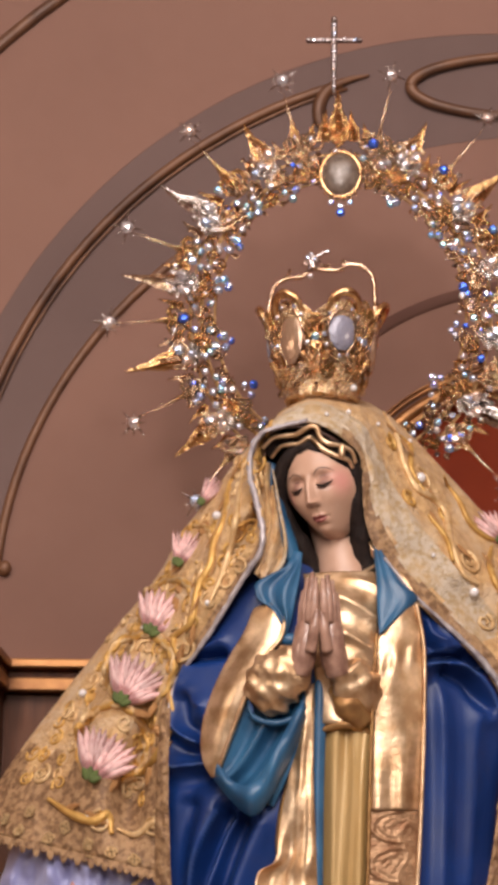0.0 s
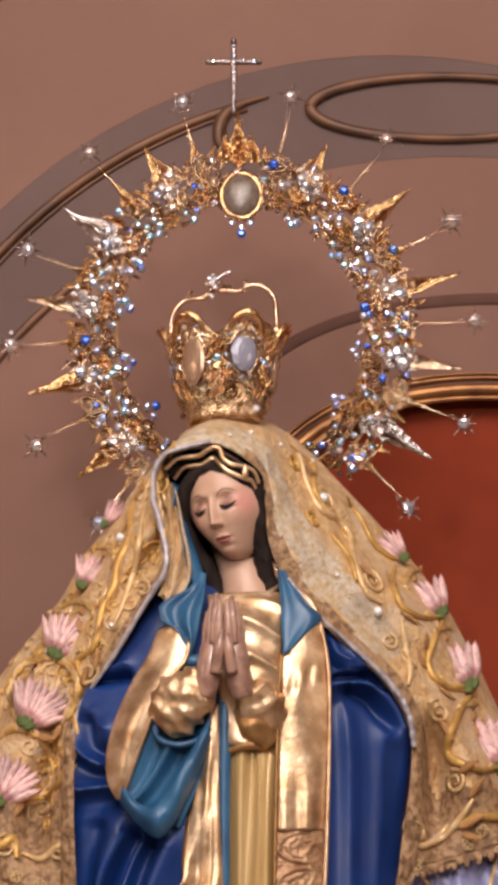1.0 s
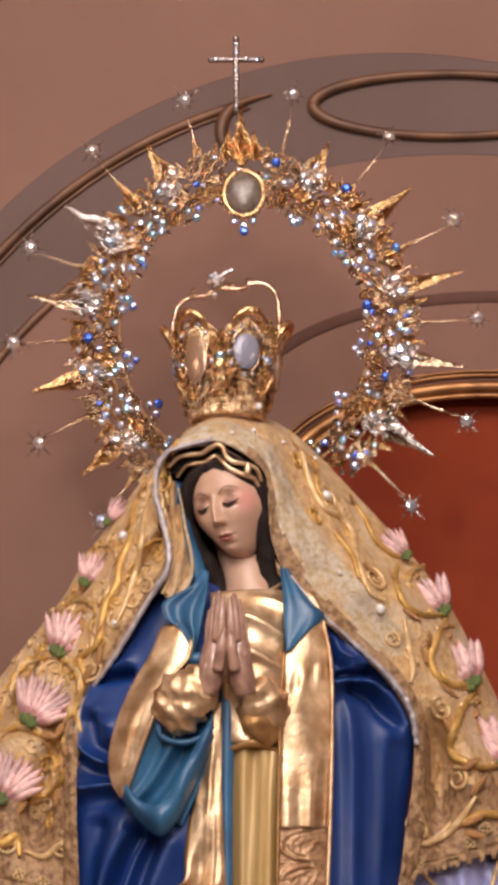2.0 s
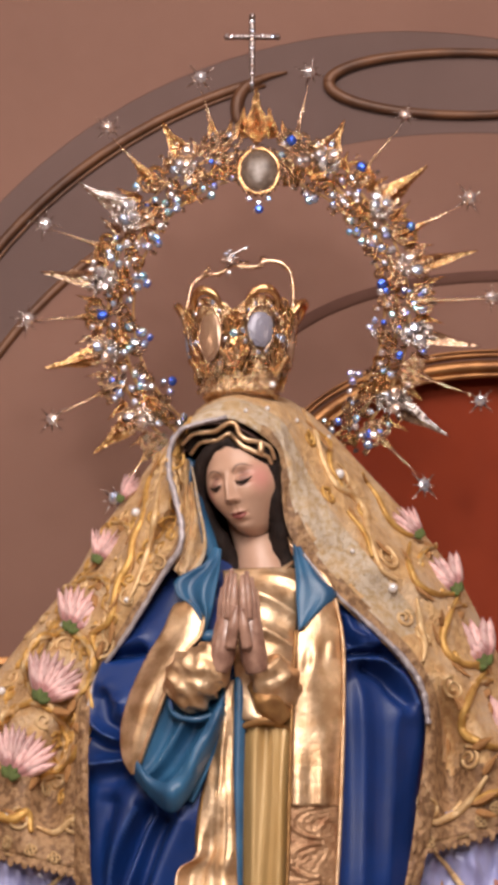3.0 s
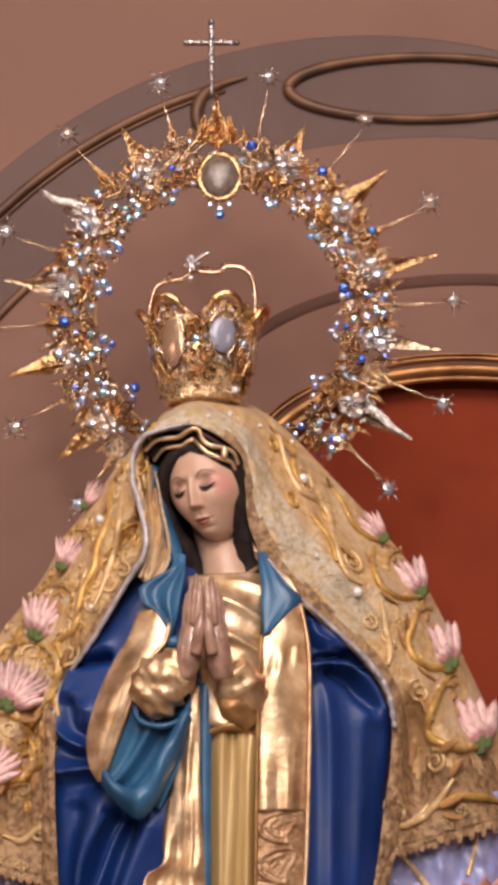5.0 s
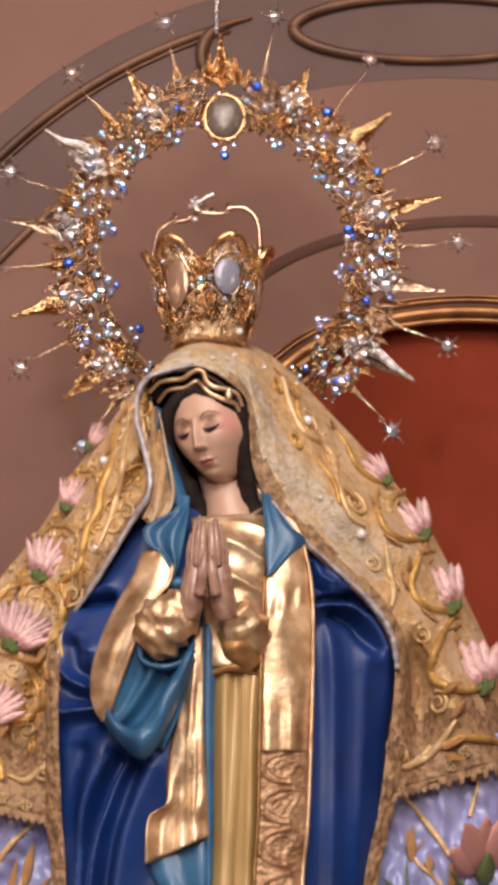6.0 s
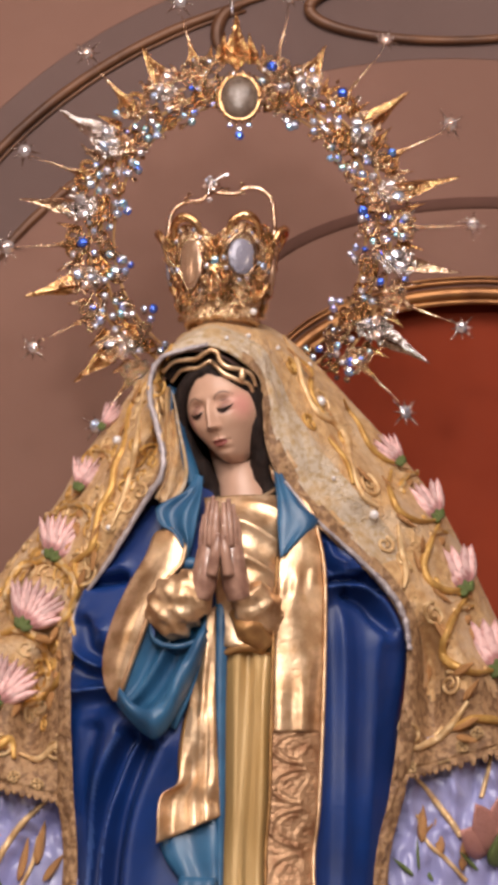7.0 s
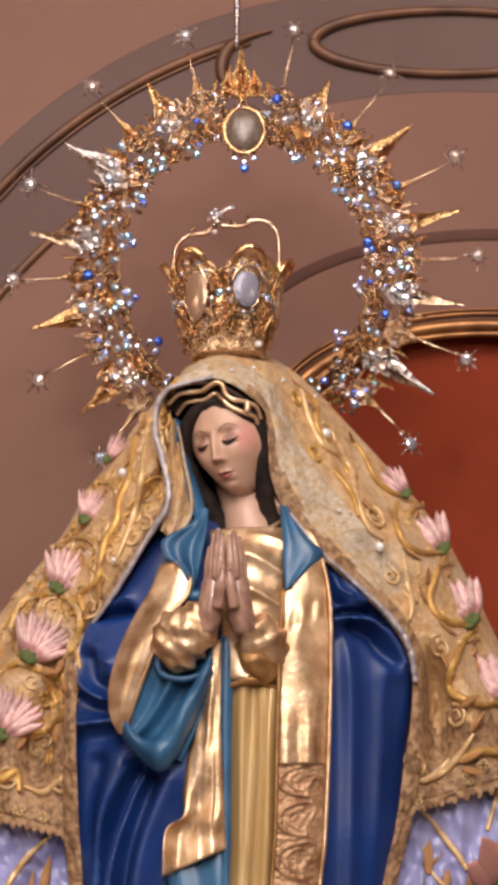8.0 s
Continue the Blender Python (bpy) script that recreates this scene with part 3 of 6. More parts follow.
# gold chest with rumpled cross folds
sheet(bm, [(-0.0389, -0.1028, 2.1769), (-0.0348, -0.1232, 2.1385), (-0.0308, -0.1335, 2.091), (-0.0232, -0.1361, 2.0453), (-0.0156, -0.1325, 1.9709)],
      [(0.0619, -0.1014, 2.181), (0.0636, -0.1211, 2.1389), (0.0609, -0.1294, 2.0917), (0.0591, -0.1336, 2.0457), (0.0589, -0.1276, 1.9641)],
      30, 60, SI["gilt"], 0.012, lambda u, v: 0.0085 * (1 - abs(math.sin(v * 12.5 - 1.3 * u + 0.7 * math.sin(u * 4)))) ** 1.3 * smoothstep(0.02, 0.12, v) * (1 - 0.5 * v) + 0.003 * noise.noise(Vector((u * 3 + 2 * v, v * 6, 1))))
# girdle fold, its shade put in as darker gold
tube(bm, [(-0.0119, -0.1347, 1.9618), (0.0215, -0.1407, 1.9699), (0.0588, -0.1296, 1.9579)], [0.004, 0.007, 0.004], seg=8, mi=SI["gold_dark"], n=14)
# neck band of the gown
tube(bm, [(-0.0161, -0.0945, 2.1746), (0.0106, -0.113, 2.168), (0.0373, -0.1078, 2.1752), (0.0606, -0.0916, 2.1922)], [0.003, 0.005, 0.004, 0.003], seg=8, mi=SI["gilt"], n=20)

# stole on the right: burnished above, embossed below, with a pale rolled edge
ST_L = [(0.0623, -0.1392, 2.0977), (0.0582, -0.1437, 2.0442), (0.0556, -0.144, 1.9695), (0.0531, -0.1442, 1.8957), (0.0522, -0.1443, 1.8577)]
ST_R = [(0.1112, -0.1235, 2.1369), (0.1211, -0.1265, 2.077), (0.1218, -0.128, 2.0014), (0.1195, -0.1285, 1.9121), (0.1175, -0.1289, 1.8591)]
sheet(bm, ST_L, ST_R, 16, 50, SI["gilt"], 0.007, lambda u, v: 0.003 * hump(v, 0.27, 0.05) * math.sin(u * 18) + 0.003 * noise.noise(Vector((u * 2, v * 3, 4))) + 0.003 * math.sin(u * 12) * smoothstep(0.5, 0.9, v), thick=0.006)
LO_L = [(0.0523, -0.1403, 1.8595), (0.0504, -0.1425, 1.7738), (0.0449, -0.145, 1.6653), (0.056, -0.19, 1.45), (0.058, -0.21, 1.09)]
LO_R = [(0.1177, -0.1249, 1.8609), (0.1138, -0.1278, 1.7747), (0.1062, -0.1317, 1.6656), (0.118, -0.185, 1.45), (0.12, -0.205, 1.09)]


def emboss(u, v):
    q = (v * 7.0) % 1.0 - 0.5
    d = math.hypot((u - 0.66) * 0.70, q * 1.05)
    arc = hump(d, 0.44, 0.035) * smoothstep(0.75, 0.5, u) + 0.6 * hump(d, 0.30, 0.03) * smoothstep(0.6, 0.4, u)
    stem = hump(u, 0.70 + 0.10 * math.sin(v * 44), 0.05)
    return 0.0030 * arc + 0.0016 * stem + 0.0010 * noise.noise(Vector((u * 10, v * 80, 2)))


sheet(bm, LO_L, LO_R, 26, 260, SI["gilt_embossed"], 0.005, emboss, thick=0.006)
tube(bm, [(0.1126, -0.1251, 2.1351), (0.1225, -0.128, 2.0767), (0.1233, -0.1295, 2.0012), (0.1209, -0.13, 1.9119), (0.1171, -0.1309, 1.8238), (0.1127, -0.1321, 1.7514), (0.106, -0.1357, 1.6655), (0.12, -0.188, 1.45), (0.122, -0.208, 1.09)], 0.0028, seg=8, mi=SI["gilt"], n=70)
tube(bm, [(0.06, -0.1415, 2.0898), (0.0559, -0.146, 2.0289), (0.0533, -0.1462, 1.9545), (0.0507, -0.1465, 1.8575), (0.0489, -0.1466, 1.7736), (0.0434, -0.1472, 1.6652), (0.054, -0.19, 1.45)], 0.0022, seg=8, mi=SI["gold_dark"], n=60)

# hanging gold lappet on the left with its flared end
sheet(bm, [(-0.0395, -0.1386, 2.0149), (-0.0482, -0.1416, 1.9476), (-0.0554, -0.1425, 1.9011), (-0.0668, -0.1426, 1.828), (-0.0717, -0.1436, 1.7903), (-0.0943, -0.1403, 1.7711), (-0.0983, -0.1411, 1.713)],
      [(-0.0216, -0.1402, 2.0237), (-0.0222, -0.1441, 1.9473), (-0.0221, -0.1461, 1.9007), (-0.0198, -0.1462, 1.8444), (-0.0183, -0.1463, 1.8082), (-0.0168, -0.1464, 1.7757), (-0.0153, -0.1465, 1.7485)],
      22, 70, SI["gilt"], 0.004, lambda u, v: (0.007 * math.sin(u * 7.5 + 1.2 + v) + 0.006 * noise.noise(Vector((u * 7, v * 3, 1)))) * smoothstep(0.25, 0.8, v) + 0.004 * noise.noise(Vector((u * 3, v * 6, 7))), thick=0.006)
# inner fold of the lappet, shaded by a darker gold
sheet(bm, [(-0.0541, -0.1288, 1.9032), (-0.0658, -0.1289, 1.8679), (-0.0715, -0.1298, 1.8239), (-0.0698, -0.13, 1.7912)],
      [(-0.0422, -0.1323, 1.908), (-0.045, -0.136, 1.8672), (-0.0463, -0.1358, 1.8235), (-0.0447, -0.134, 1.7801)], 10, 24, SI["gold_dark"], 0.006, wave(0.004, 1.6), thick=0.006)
# teal lining below the lappet
sheet(bm, [(-0.0975, -0.1215, 1.7231), (-0.0868, -0.1282, 1.6942), (-0.0646, -0.1369, 1.6584), (-0.07, -0.165, 1.62), (-0.06, -0.19, 1.09)],
      [(-0.0154, -0.1345, 1.7548), (-0.0146, -0.1385, 1.7152), (-0.0152, -0.1425, 1.6583), (-0.022, -0.165, 1.62), (-0.02, -0.195, 1.09)], 14, 30, SI["teal"], 0.008, wave(0.004, 1.3, 0.5))

# turned back gold facing along the left arm
sheet(bm, [(-0.0900, -0.1300, 2.1300), (-0.1050, -0.1240, 2.1230), (-0.1175, -0.1263, 2.0922), (-0.1398, -0.1238, 2.0547), (-0.1598, -0.1181, 2.0102), (-0.1722, -0.1126, 1.9644), (-0.1702, -0.1135, 1.9248), (-0.1577, -0.1185, 1.8998)],
      [(-0.0780, -0.1350, 2.1290), (-0.0645, -0.1394, 2.1080), (-0.068, -0.1466, 2.0814), (-0.0888, -0.1482, 2.057), (-0.1064, -0.1474, 2.0227), (-0.1225, -0.144, 1.9807), (-0.1388, -0.1355, 1.9372), (-0.1508, -0.1219, 1.8994)],
      18, 60, SI["gilt"], 0.006, lambda u, v: 0.003 * noise.noise(Vector((u * 2, v * 4, 11))) + 0.0015 * math.sin(v * 9 + 4 * u), thick=0.007)
tube(bm, [(-0.0623, -0.1416, 2.1064), (-0.068, -0.1506, 2.0792), (-0.0887, -0.1522, 2.0549), (-0.1055, -0.1516, 2.0206), (-0.1216, -0.1473, 1.9788), (-0.1379, -0.1378, 1.9354), (-0.1507, -0.1239, 1.8992)], 0.0032, seg=8, mi=SI["gilt"], n=40)
# hanging teal sleeve: lining, dark hollow and rolled lower edge
sheet(bm, [(-0.1127, -0.1375, 2.0211), (-0.1273, -0.1343, 1.9707), (-0.1449, -0.1268, 1.9196), (-0.1508, -0.1219, 1.8965)],
      [(-0.0342, -0.1472, 2.0138), (-0.0363, -0.1469, 1.9692), (-0.0525, -0.143, 1.9106), (-0.0745, -0.1372, 1.8613)], 22, 40, SI["teal"], 0.0, lambda u, v: -0.004 * math.sin(math.pi * u) * smoothstep(0.05, 0.5, v) + 0.012 * hump(u + 0.55 * v, 1.05, 0.07) - 0.009 * hump(u + 0.55 * v, 0.86, 0.09) + 0.010 * hump(u + 0.5 * v, 0.62, 0.06) - 0.005 * hump(u, 0.25, 0.12), thick=0.005)
sheet(bm, [(-0.1492, -0.1287, 1.918), (-0.132, -0.146, 1.897), (-0.1107, -0.1615, 1.8853), (-0.093, -0.1687, 1.8962), (-0.0741, -0.1692, 1.9298), (-0.0567, -0.1643, 1.9641), (-0.0392, -0.1566, 1.9961)],
      [(-0.154, -0.1164, 1.897), (-0.1323, -0.132, 1.8705), (-0.1035, -0.1478, 1.8472), (-0.0829, -0.1533, 1.8628), (-0.0669, -0.1526, 1.892), (-0.048, -0.1496, 1.9319), (-0.0319, -0.1454, 1.9768)], 12, 60, SI["teal"], 0.012, lambda u, v: 0.003 * math.sin(v * 22), thick=0.005)
tube(bm, [(-0.1172, -0.1381, 2.024), (-0.1093, -0.1445, 1.9977), (-0.1001, -0.1491, 1.9763), (-0.0747, -0.1532, 1.9684), (-0.0511, -0.1512, 1.9746), (-0.0334, -0.1452, 1.9902)], [0.002, 0.003, 0.004, 0.0045, 0.004, 0.002], seg=10, mi=SI["teal"], n=40, bumpy=0.3)
tube(bm, [(-0.0915, -0.1651, 1.8755), (-0.0798, -0.1699, 1.9041), (-0.0654, -0.1669, 1.9285), (-0.0494, -0.1614, 1.9512)], [0.002, 0.004, 0.004, 0.002], seg=8, mi=SI["teal"], n=20)
# white edge of the sleeve opening
tube(bm, [(-0.1154, -0.1466, 2.0243), (-0.1075, -0.1529, 2.0011), (-0.1021, -0.1565, 1.9813)], [0.001, 0.0025, 0.001], seg=6, mi=SI["blue_light"], n=14)

# gold undersleeves and cuffs
tube(bm, [(-0.0958, -0.1483, 1.9972), (-0.0838, -0.1573, 2.0094), (-0.0688, -0.1663, 2.026), (-0.051, -0.1732, 2.0414), (-0.0391, -0.1786, 2.051)], [0.026, 0.036, 0.037, 0.032, 0.023], seg=30, mi=SI["gilt"], n=44, flat=0.7, bumpy=0.26, bumps=75)
tube(bm, [(0.0621, -0.1212, 1.9836), (0.0455, -0.1351, 2.0035), (0.0305, -0.1522, 2.022), (0.0185, -0.1668, 2.0408)], [0.020, 0.030, 0.031, 0.022], seg=30, mi=SI["gilt"], n=40, flat=0.7, bumpy=0.22, bumps=75)
# shade under the right cuff, built as a dark gold fold
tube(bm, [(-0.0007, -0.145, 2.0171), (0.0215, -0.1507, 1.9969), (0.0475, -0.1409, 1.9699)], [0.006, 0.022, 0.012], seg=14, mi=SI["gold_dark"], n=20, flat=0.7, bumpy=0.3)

# joined hands: palms, wrists and fingers
tube(bm, [(-0.0430, -0.1772, 2.0304), (-0.0380, -0.1823, 2.0474), (-0.0345, -0.1849, 2.0679), (-0.0315, -0.1854, 2.0887), (-0.0296, -0.1836, 2.1039)], [0.0150, 0.0172, 0.0168, 0.0158, 0.0115], seg=18, mi=SI["skin_hand"], n=24, flat=1.1)
tube(bm, [(0.0085, -0.1727, 2.031), (0.0045, -0.179, 2.0465), (0.0010, -0.185, 2.0664), (-0.001, -0.187, 2.0884), (-0.003, -0.1849, 2.1037)], [0.0155, 0.0178, 0.0172, 0.0158, 0.0115], seg=18, mi=SI["skin_hand"], n=24, flat=1.1)
for base, tip, r in (
    ((-0.0235, -0.204, 2.0915), (-0.0214, -0.2022, 2.1516), 0.0062), ((-0.0287, -0.1996, 2.0938), (-0.0259, -0.1958, 2.1588), 0.0066), ((-0.0347, -0.1931, 2.0904), (-0.0319, -0.1874, 2.1528), 0.0064), ((-0.0399, -0.1846, 2.0828), (-0.0379, -0.1788, 2.1378), 0.0058),
    ((-0.0088, -0.2048, 2.0914), (-0.0118, -0.2027, 2.15), 0.0062), ((-0.0037, -0.2009, 2.0935), (-0.0059, -0.1969, 2.1556), 0.0066), ((0.0022, -0.195, 2.0901), (0.0, -0.189, 2.1495), 0.0064), ((0.0074, -0.187, 2.0824), (0.0059, -0.181, 2.1344), 0.0058),
    ((-0.0271, -0.2017, 2.0564), (-0.0191, -0.2123, 2.1065), 0.0075), ((-0.0051, -0.2029, 2.0562), (-0.0125, -0.2126, 2.1035), 0.0075),
):
    mid = Vector(base).lerp(Vector(tip), 0.5) + Vector((0, -0.004, 0))
    tube(bm, [base, mid, tip], [r * 1.05, r, r * 0.95, r * 0.45], seg=10, mi=SI["skin_hand"], n=12)
    ball(bm, tip, r * 0.55, SI["skin_hand"], 8)

# teal lapels of the hood's lining at the throat
sheet(bm, [(-0.0511, -0.113, 2.2066), (-0.0639, -0.122, 2.1832), (-0.0881, -0.128, 2.1684), (-0.1031, -0.132, 2.1555), (-0.0969, -0.135, 2.1365), (-0.0787, -0.139, 2.1227), (-0.0659, -0.142, 2.1016), (-0.0629, -0.142, 2.0819)],
      [(-0.0404, -0.116, 2.2036), (-0.0418, -0.127, 2.1806), (-0.0441, -0.133, 2.1618), (-0.0471, -0.139, 2.1431), (-0.0501, -0.142, 2.1258), (-0.0531, -0.143, 2.1104), (-0.0569, -0.143, 2.0953), (-0.0607, -0.142, 2.0803)], 22, 60, SI["teal"], 0.003, lambda u, v: (0.0065 * hump(u, 0.72, 0.13) - 0.006 * hump(u, 0.40, 0.16) + 0.003 * hump(u, 0.1, 0.12)) * smoothstep(0.05, 0.3, v), thick=0.006)
tube(bm, [(-0.1031, -0.133, 2.1555), (-0.0969, -0.137, 2.1365), (-0.0787, -0.141, 2.1227), (-0.0659, -0.144, 2.1016)], [0.001, 0.002, 0.002, 0.001], seg=8, mi=SI["teal"], n=24)
ball(bm, (-0.0561, -0.1425, 2.0805), 0.011, SI["teal"], 14, (1.3, 0.7, 0.8))
sheet(bm, [(0.0544, -0.1023, 2.2159), (0.0591, -0.1237, 2.1691), (0.0602, -0.1355, 2.1287), (0.0629, -0.1431, 2.088)],
      [(0.0636, -0.1012, 2.2161), (0.0903, -0.1206, 2.1659), (0.1143, -0.1227, 2.1401), (0.0742, -0.1414, 2.0958)], 14, 30, SI["teal"], 0.010, lambda u, v: 0.003 * math.sin(u * 8 + 2 * v))

# neck, head and hair
tube(bm, [(0.0194, -0.05, 2.171), (0.0132, -0.055, 2.1976), (0.007, -0.05, 2.2263), (-0.0008, -0.04, 2.2642)], [0.050, 0.034, 0.031, 0.034], seg=24, mi=SI["skin"], n=16)
HEAD = pose(-0.0052, -0.0788, 2.3048, 0, 0, -25) @ pose(0, 0, 0, 10, 0, 0) @ pose(0, 0, 0, 0, -9, 0)
HW, HD, HUP, HLOW = 0.0555, 0.074, 0.086, 0.0770
NU, NV = 300, 250


def jaw(dx, dz):
    return 1 - 0.46 * smoothstep(0.0, -1.0, dz) * abs(dx) ** 0.7


def head_point(d):
    """Place on the carved head in the direction d, in the head's own frame."""
    x, y, z = HW * d.x * jaw(d.x, d.z), HD * d.y, (HUP if d.z > 0 else HLOW) * d.z
    if d.y < 0:
        f = smoothstep(0.0, 0.5, -d.y)
        y *= 1 - 0.10 * f
        ax = abs(x)
        # straight narrow nose: ridge from the bridge to the tip, wings and tip
        t = max(0.0, min(1.0, (0.012 - z) / 0.0385))
        under = smoothstep(-0.0325, -0.0268, z)
        s = (0.0020 + 0.0125 * t) * smoothstep(0.022, 0.004, z) * under * math.exp(-(ax / (0.0046 + 0.0018 * t)) ** 2.2)
        s += 0.0022 * hump(x, 0, 0.0042) * hump(z, -0.0262, 0.0042)
        s += 0.0052 * hump(ax, 0.0072, 0.0030) * hump(z, -0.0268, 0.0040)
        # sockets, lowered lids, brows
        s -= 0.0062 * hump(ax, 0.0175, 0.0120) * hump(z, 0.0055, 0.0072)
        s -= 0.0026 * hump(ax, 0.0095, 0.0035) * hump(z, 0.0010, 0.0070)
        s += 0.0058 * hump(ax, 0.0208, 0.0098) * hump(z, -0.0005, 0.0058)
        s -= 0.0022 * hump(ax, 0.0208, 0.0090) * hump(z, -0.0088, 0.0026)
        s += 0.0022 * hump(z, 0.0165, 0.0060) * hump(ax, 0.019, 0.015)
        # cheeks, mouth, chin
        s += 0.0040 * hump(ax, 0.029, 0.015) * hump(z, -0.022, 0.015)
        s -= 0.0010 * hump(x, 0, 0.0022) * hump(z, -0.0385, 0.0040)
        s += 0.0030 * hump(x, 0, 0.012) * hump(z, -0.0470, 0.0085)
        s += 0.0022 * (hump(ax, 0.0032, 0.0042) + 0.5 * hump(ax, 0.0085, 0.004)) * hump(z, -0.0440, 0.0022)
        s += 0.0030 * hump(x, 0, 0.0072) * hump(z, -0.0512, 0.0027)
        s -= 0.0030 * hump(x, 0, 0.0105) * hump(z, -0.0474 + 10 * x * x, 0.0010)
        s -= 0.0014 * hump(ax, 0.0125, 0.0024) * hump(z, -0.0462, 0.0030)
        s -= 0.0022 * hump(x, 0, 0.010) * hump(z, -0.0570, 0.0030)
        s += 0.0056 * hump(x, 0, 0.0130) * hump(z, -0.0660, 0.0090)
        y -= s * f
    return Vector((x, y, z))


def on_face(x, z):
    """Place on the face for given offsets to the side and up."""
    dz = z / (HUP if z > 0 else HLOW)
    dx = x / HW
    for _ in range(5):
        dx = x / (HW * jaw(dx, dz))
    return head_point(Vector((dx, -math.sqrt(max(0.0, 1 - dx * dx - dz * dz)), dz)))


rows = []
# finer towards the face than towards the nape
turns = [math.pi * (0.42 * q + 0.58 * q ** 3) for q in [2 * i / NU - 1 for i in range(NU)]]
for j in range(NV + 1):
    th = math.pi * j / NV
    rows.append([bm.verts.new(HEAD @ head_point(Vector((math.sin(th) * math.sin(w), -math.sin(th) * math.cos(w), math.cos(th))))) for w in turns])
back = HEAD.inverted()
for j in range(NV):
    for i in range(NU):
        k = (i + 1) % NU
        f = bm.faces.new((rows[j][i], rows[j][k], rows[j + 1][k], rows[j + 1][i]))
        c = back @ f.calc_center_median()
        mi = SI["skin"]
        if c.y > -0.016 + 0.012 * smoothstep(0.0, -0.05, c.z) or c.z > 0.046 - 16 * c.x * c.x + 0.001 * math.sin(300 * c.x):
            mi = SI["dark"]
        elif c.y < 0 and abs(c.x) < 0.0112:
            q = 1 - (c.x / 0.0112) ** 2
            bow = 0.0046 * q ** 0.8 - 0.0012 * hump(c.x, 0, 0.0022)
            if -0.0062 * q ** 0.7 < c.z + 0.0474 - 10 * c.x * c.x < bow:
                mi = SI["lips"]
        f.material_index = mi
for s in (-1, 1):
    lash = [on_face(s * x, z) + Vector((0, -0.0003, 0)) for x, z in ((0.0100, -0.0022), (0.0140, -0.0048), (0.0200, -0.0062), (0.0260, -0.0052), (0.0322, -0.0012))]
    tube(bm, [HEAD @ p for p in lash], [0.0005, 0.0016, 0.0022, 0.0020, 0.0006], seg=8, mi=SI["dark"], n=30, flat=0.5)
    iris = [on_face(s * x - 0.0025, z) + Vector((0, 0.0002, 0)) for x, z in ((0.0135, -0.0060), (0.0195, -0.0086), (0.0270, -0.0064))]
    tube(bm, [HEAD @ p for p in iris], [0.0010, 0.0034, 0.0012], seg=10, mi=SI["brow"], n=20, flat=0.35)
    crease = [on_face(s * x, z) + Vector((0, 0.0002, 0)) for x, z in ((0.0110, 0.0030), (0.0160, 0.0062), (0.0220, 0.0068), (0.0300, 0.0036))]
    tube(bm, [HEAD @ p for p in crease], [0.0003, 0.0007, 0.0007, 0.0003], seg=6, mi=SI["brow"], n=20, flat=0.5)
    brow = [on_face(s * x, z) + Vector((0, 0.0001, 0)) for x, z in ((0.0080, 0.0090), (0.0130, 0.0150), (0.0195, 0.0180), (0.0270, 0.0165), (0.0340, 0.0115))]
    tube(bm, [HEAD @ p for p in brow], [0.0004, 0.0009, 0.0010, 0.0008, 0.0003], seg=6, mi=SI["brow"], n=30, flat=0.5)
    nostril = [on_face(s * x, z) for x, z in ((0.0030, -0.0312), (0.0052, -0.0308))]
    tube(bm, [HEAD @ p for p in nostril], [0.0011, 0.0008], seg=6, mi=SI["brow"], n=4, flat=0.5)
# rose tint is blush; the dark tint puts eye socket shade into the skin
ROSE_TINT, SOCKET_SHADE = (0.58, 0.21, 0.19), (0.20, 0.085, 0.07)
paint_spots(M["skin"], [(HEAD @ on_face(0.040, -0.004), 0.030, ROSE_TINT, 0.70), (HEAD @ on_face(-0.036, -0.012), 0.020, ROSE_TINT, 0.40), (HEAD @ on_face(0.022, 0.004), 0.0145, SOCKET_SHADE, 0.70), (HEAD @ on_face(-0.021, 0.004), 0.0145, SOCKET_SHADE, 0.75), (HEAD @ on_face(0.021, -0.005), 0.0120, SOCKET_SHADE, 0.80), (HEAD @ on_face(-0.020, -0.005), 0.0115, SOCKET_SHADE, 0.85)])
# hair: falling locks on both sides of the face
tube(bm, [(-0.0284, -0.128, 2.3520), (-0.0500, -0.122, 2.3433), (-0.0690, -0.108, 2.322), (-0.0715, -0.088, 2.2856), (-0.0600, -0.078, 2.2483), (-0.041, -0.07, 2.2184), (-0.0302, -0.058, 2.1939), (-0.0224, -0.056, 2.1676)], [0.007, 0.009, 0.011, 0.010, 0.013, 0.016, 0.018], seg=12, mi=SI["dark"], n=40, bumpy=0.3, bumps=60)
tube(bm, [(-0.0284, -0.128, 2.3538), (-0.0008, -0.13, 2.3455), (0.0208, -0.120, 2.3278), (0.0320, -0.104, 2.2927), (0.0370, -0.086, 2.2478), (0.0480, -0.070, 2.2026), (0.052, -0.07, 2.175)], [0.007, 0.010, 0.014, 0.015, 0.017, 0.018, 0.018], seg=12, mi=SI["dark"], n=40, bumpy=0.3, bumps=60)
# filler sheet behind the hood opening, dark as its shaded inside
sheet(bm, [(-0.0700, 0.03, 2.4250), (-0.1100, 0.02, 2.3400), (-0.1416, 0.0, 2.2403), (-0.1531, -0.02, 2.1566)], [(0.0472, 0.02, 2.4300), (0.0509, 0.01, 2.3400), (0.0586, 0.0, 2.2564), (0.0694, -0.03, 2.1786)], 12, 24, SI["dark"], -0.03)

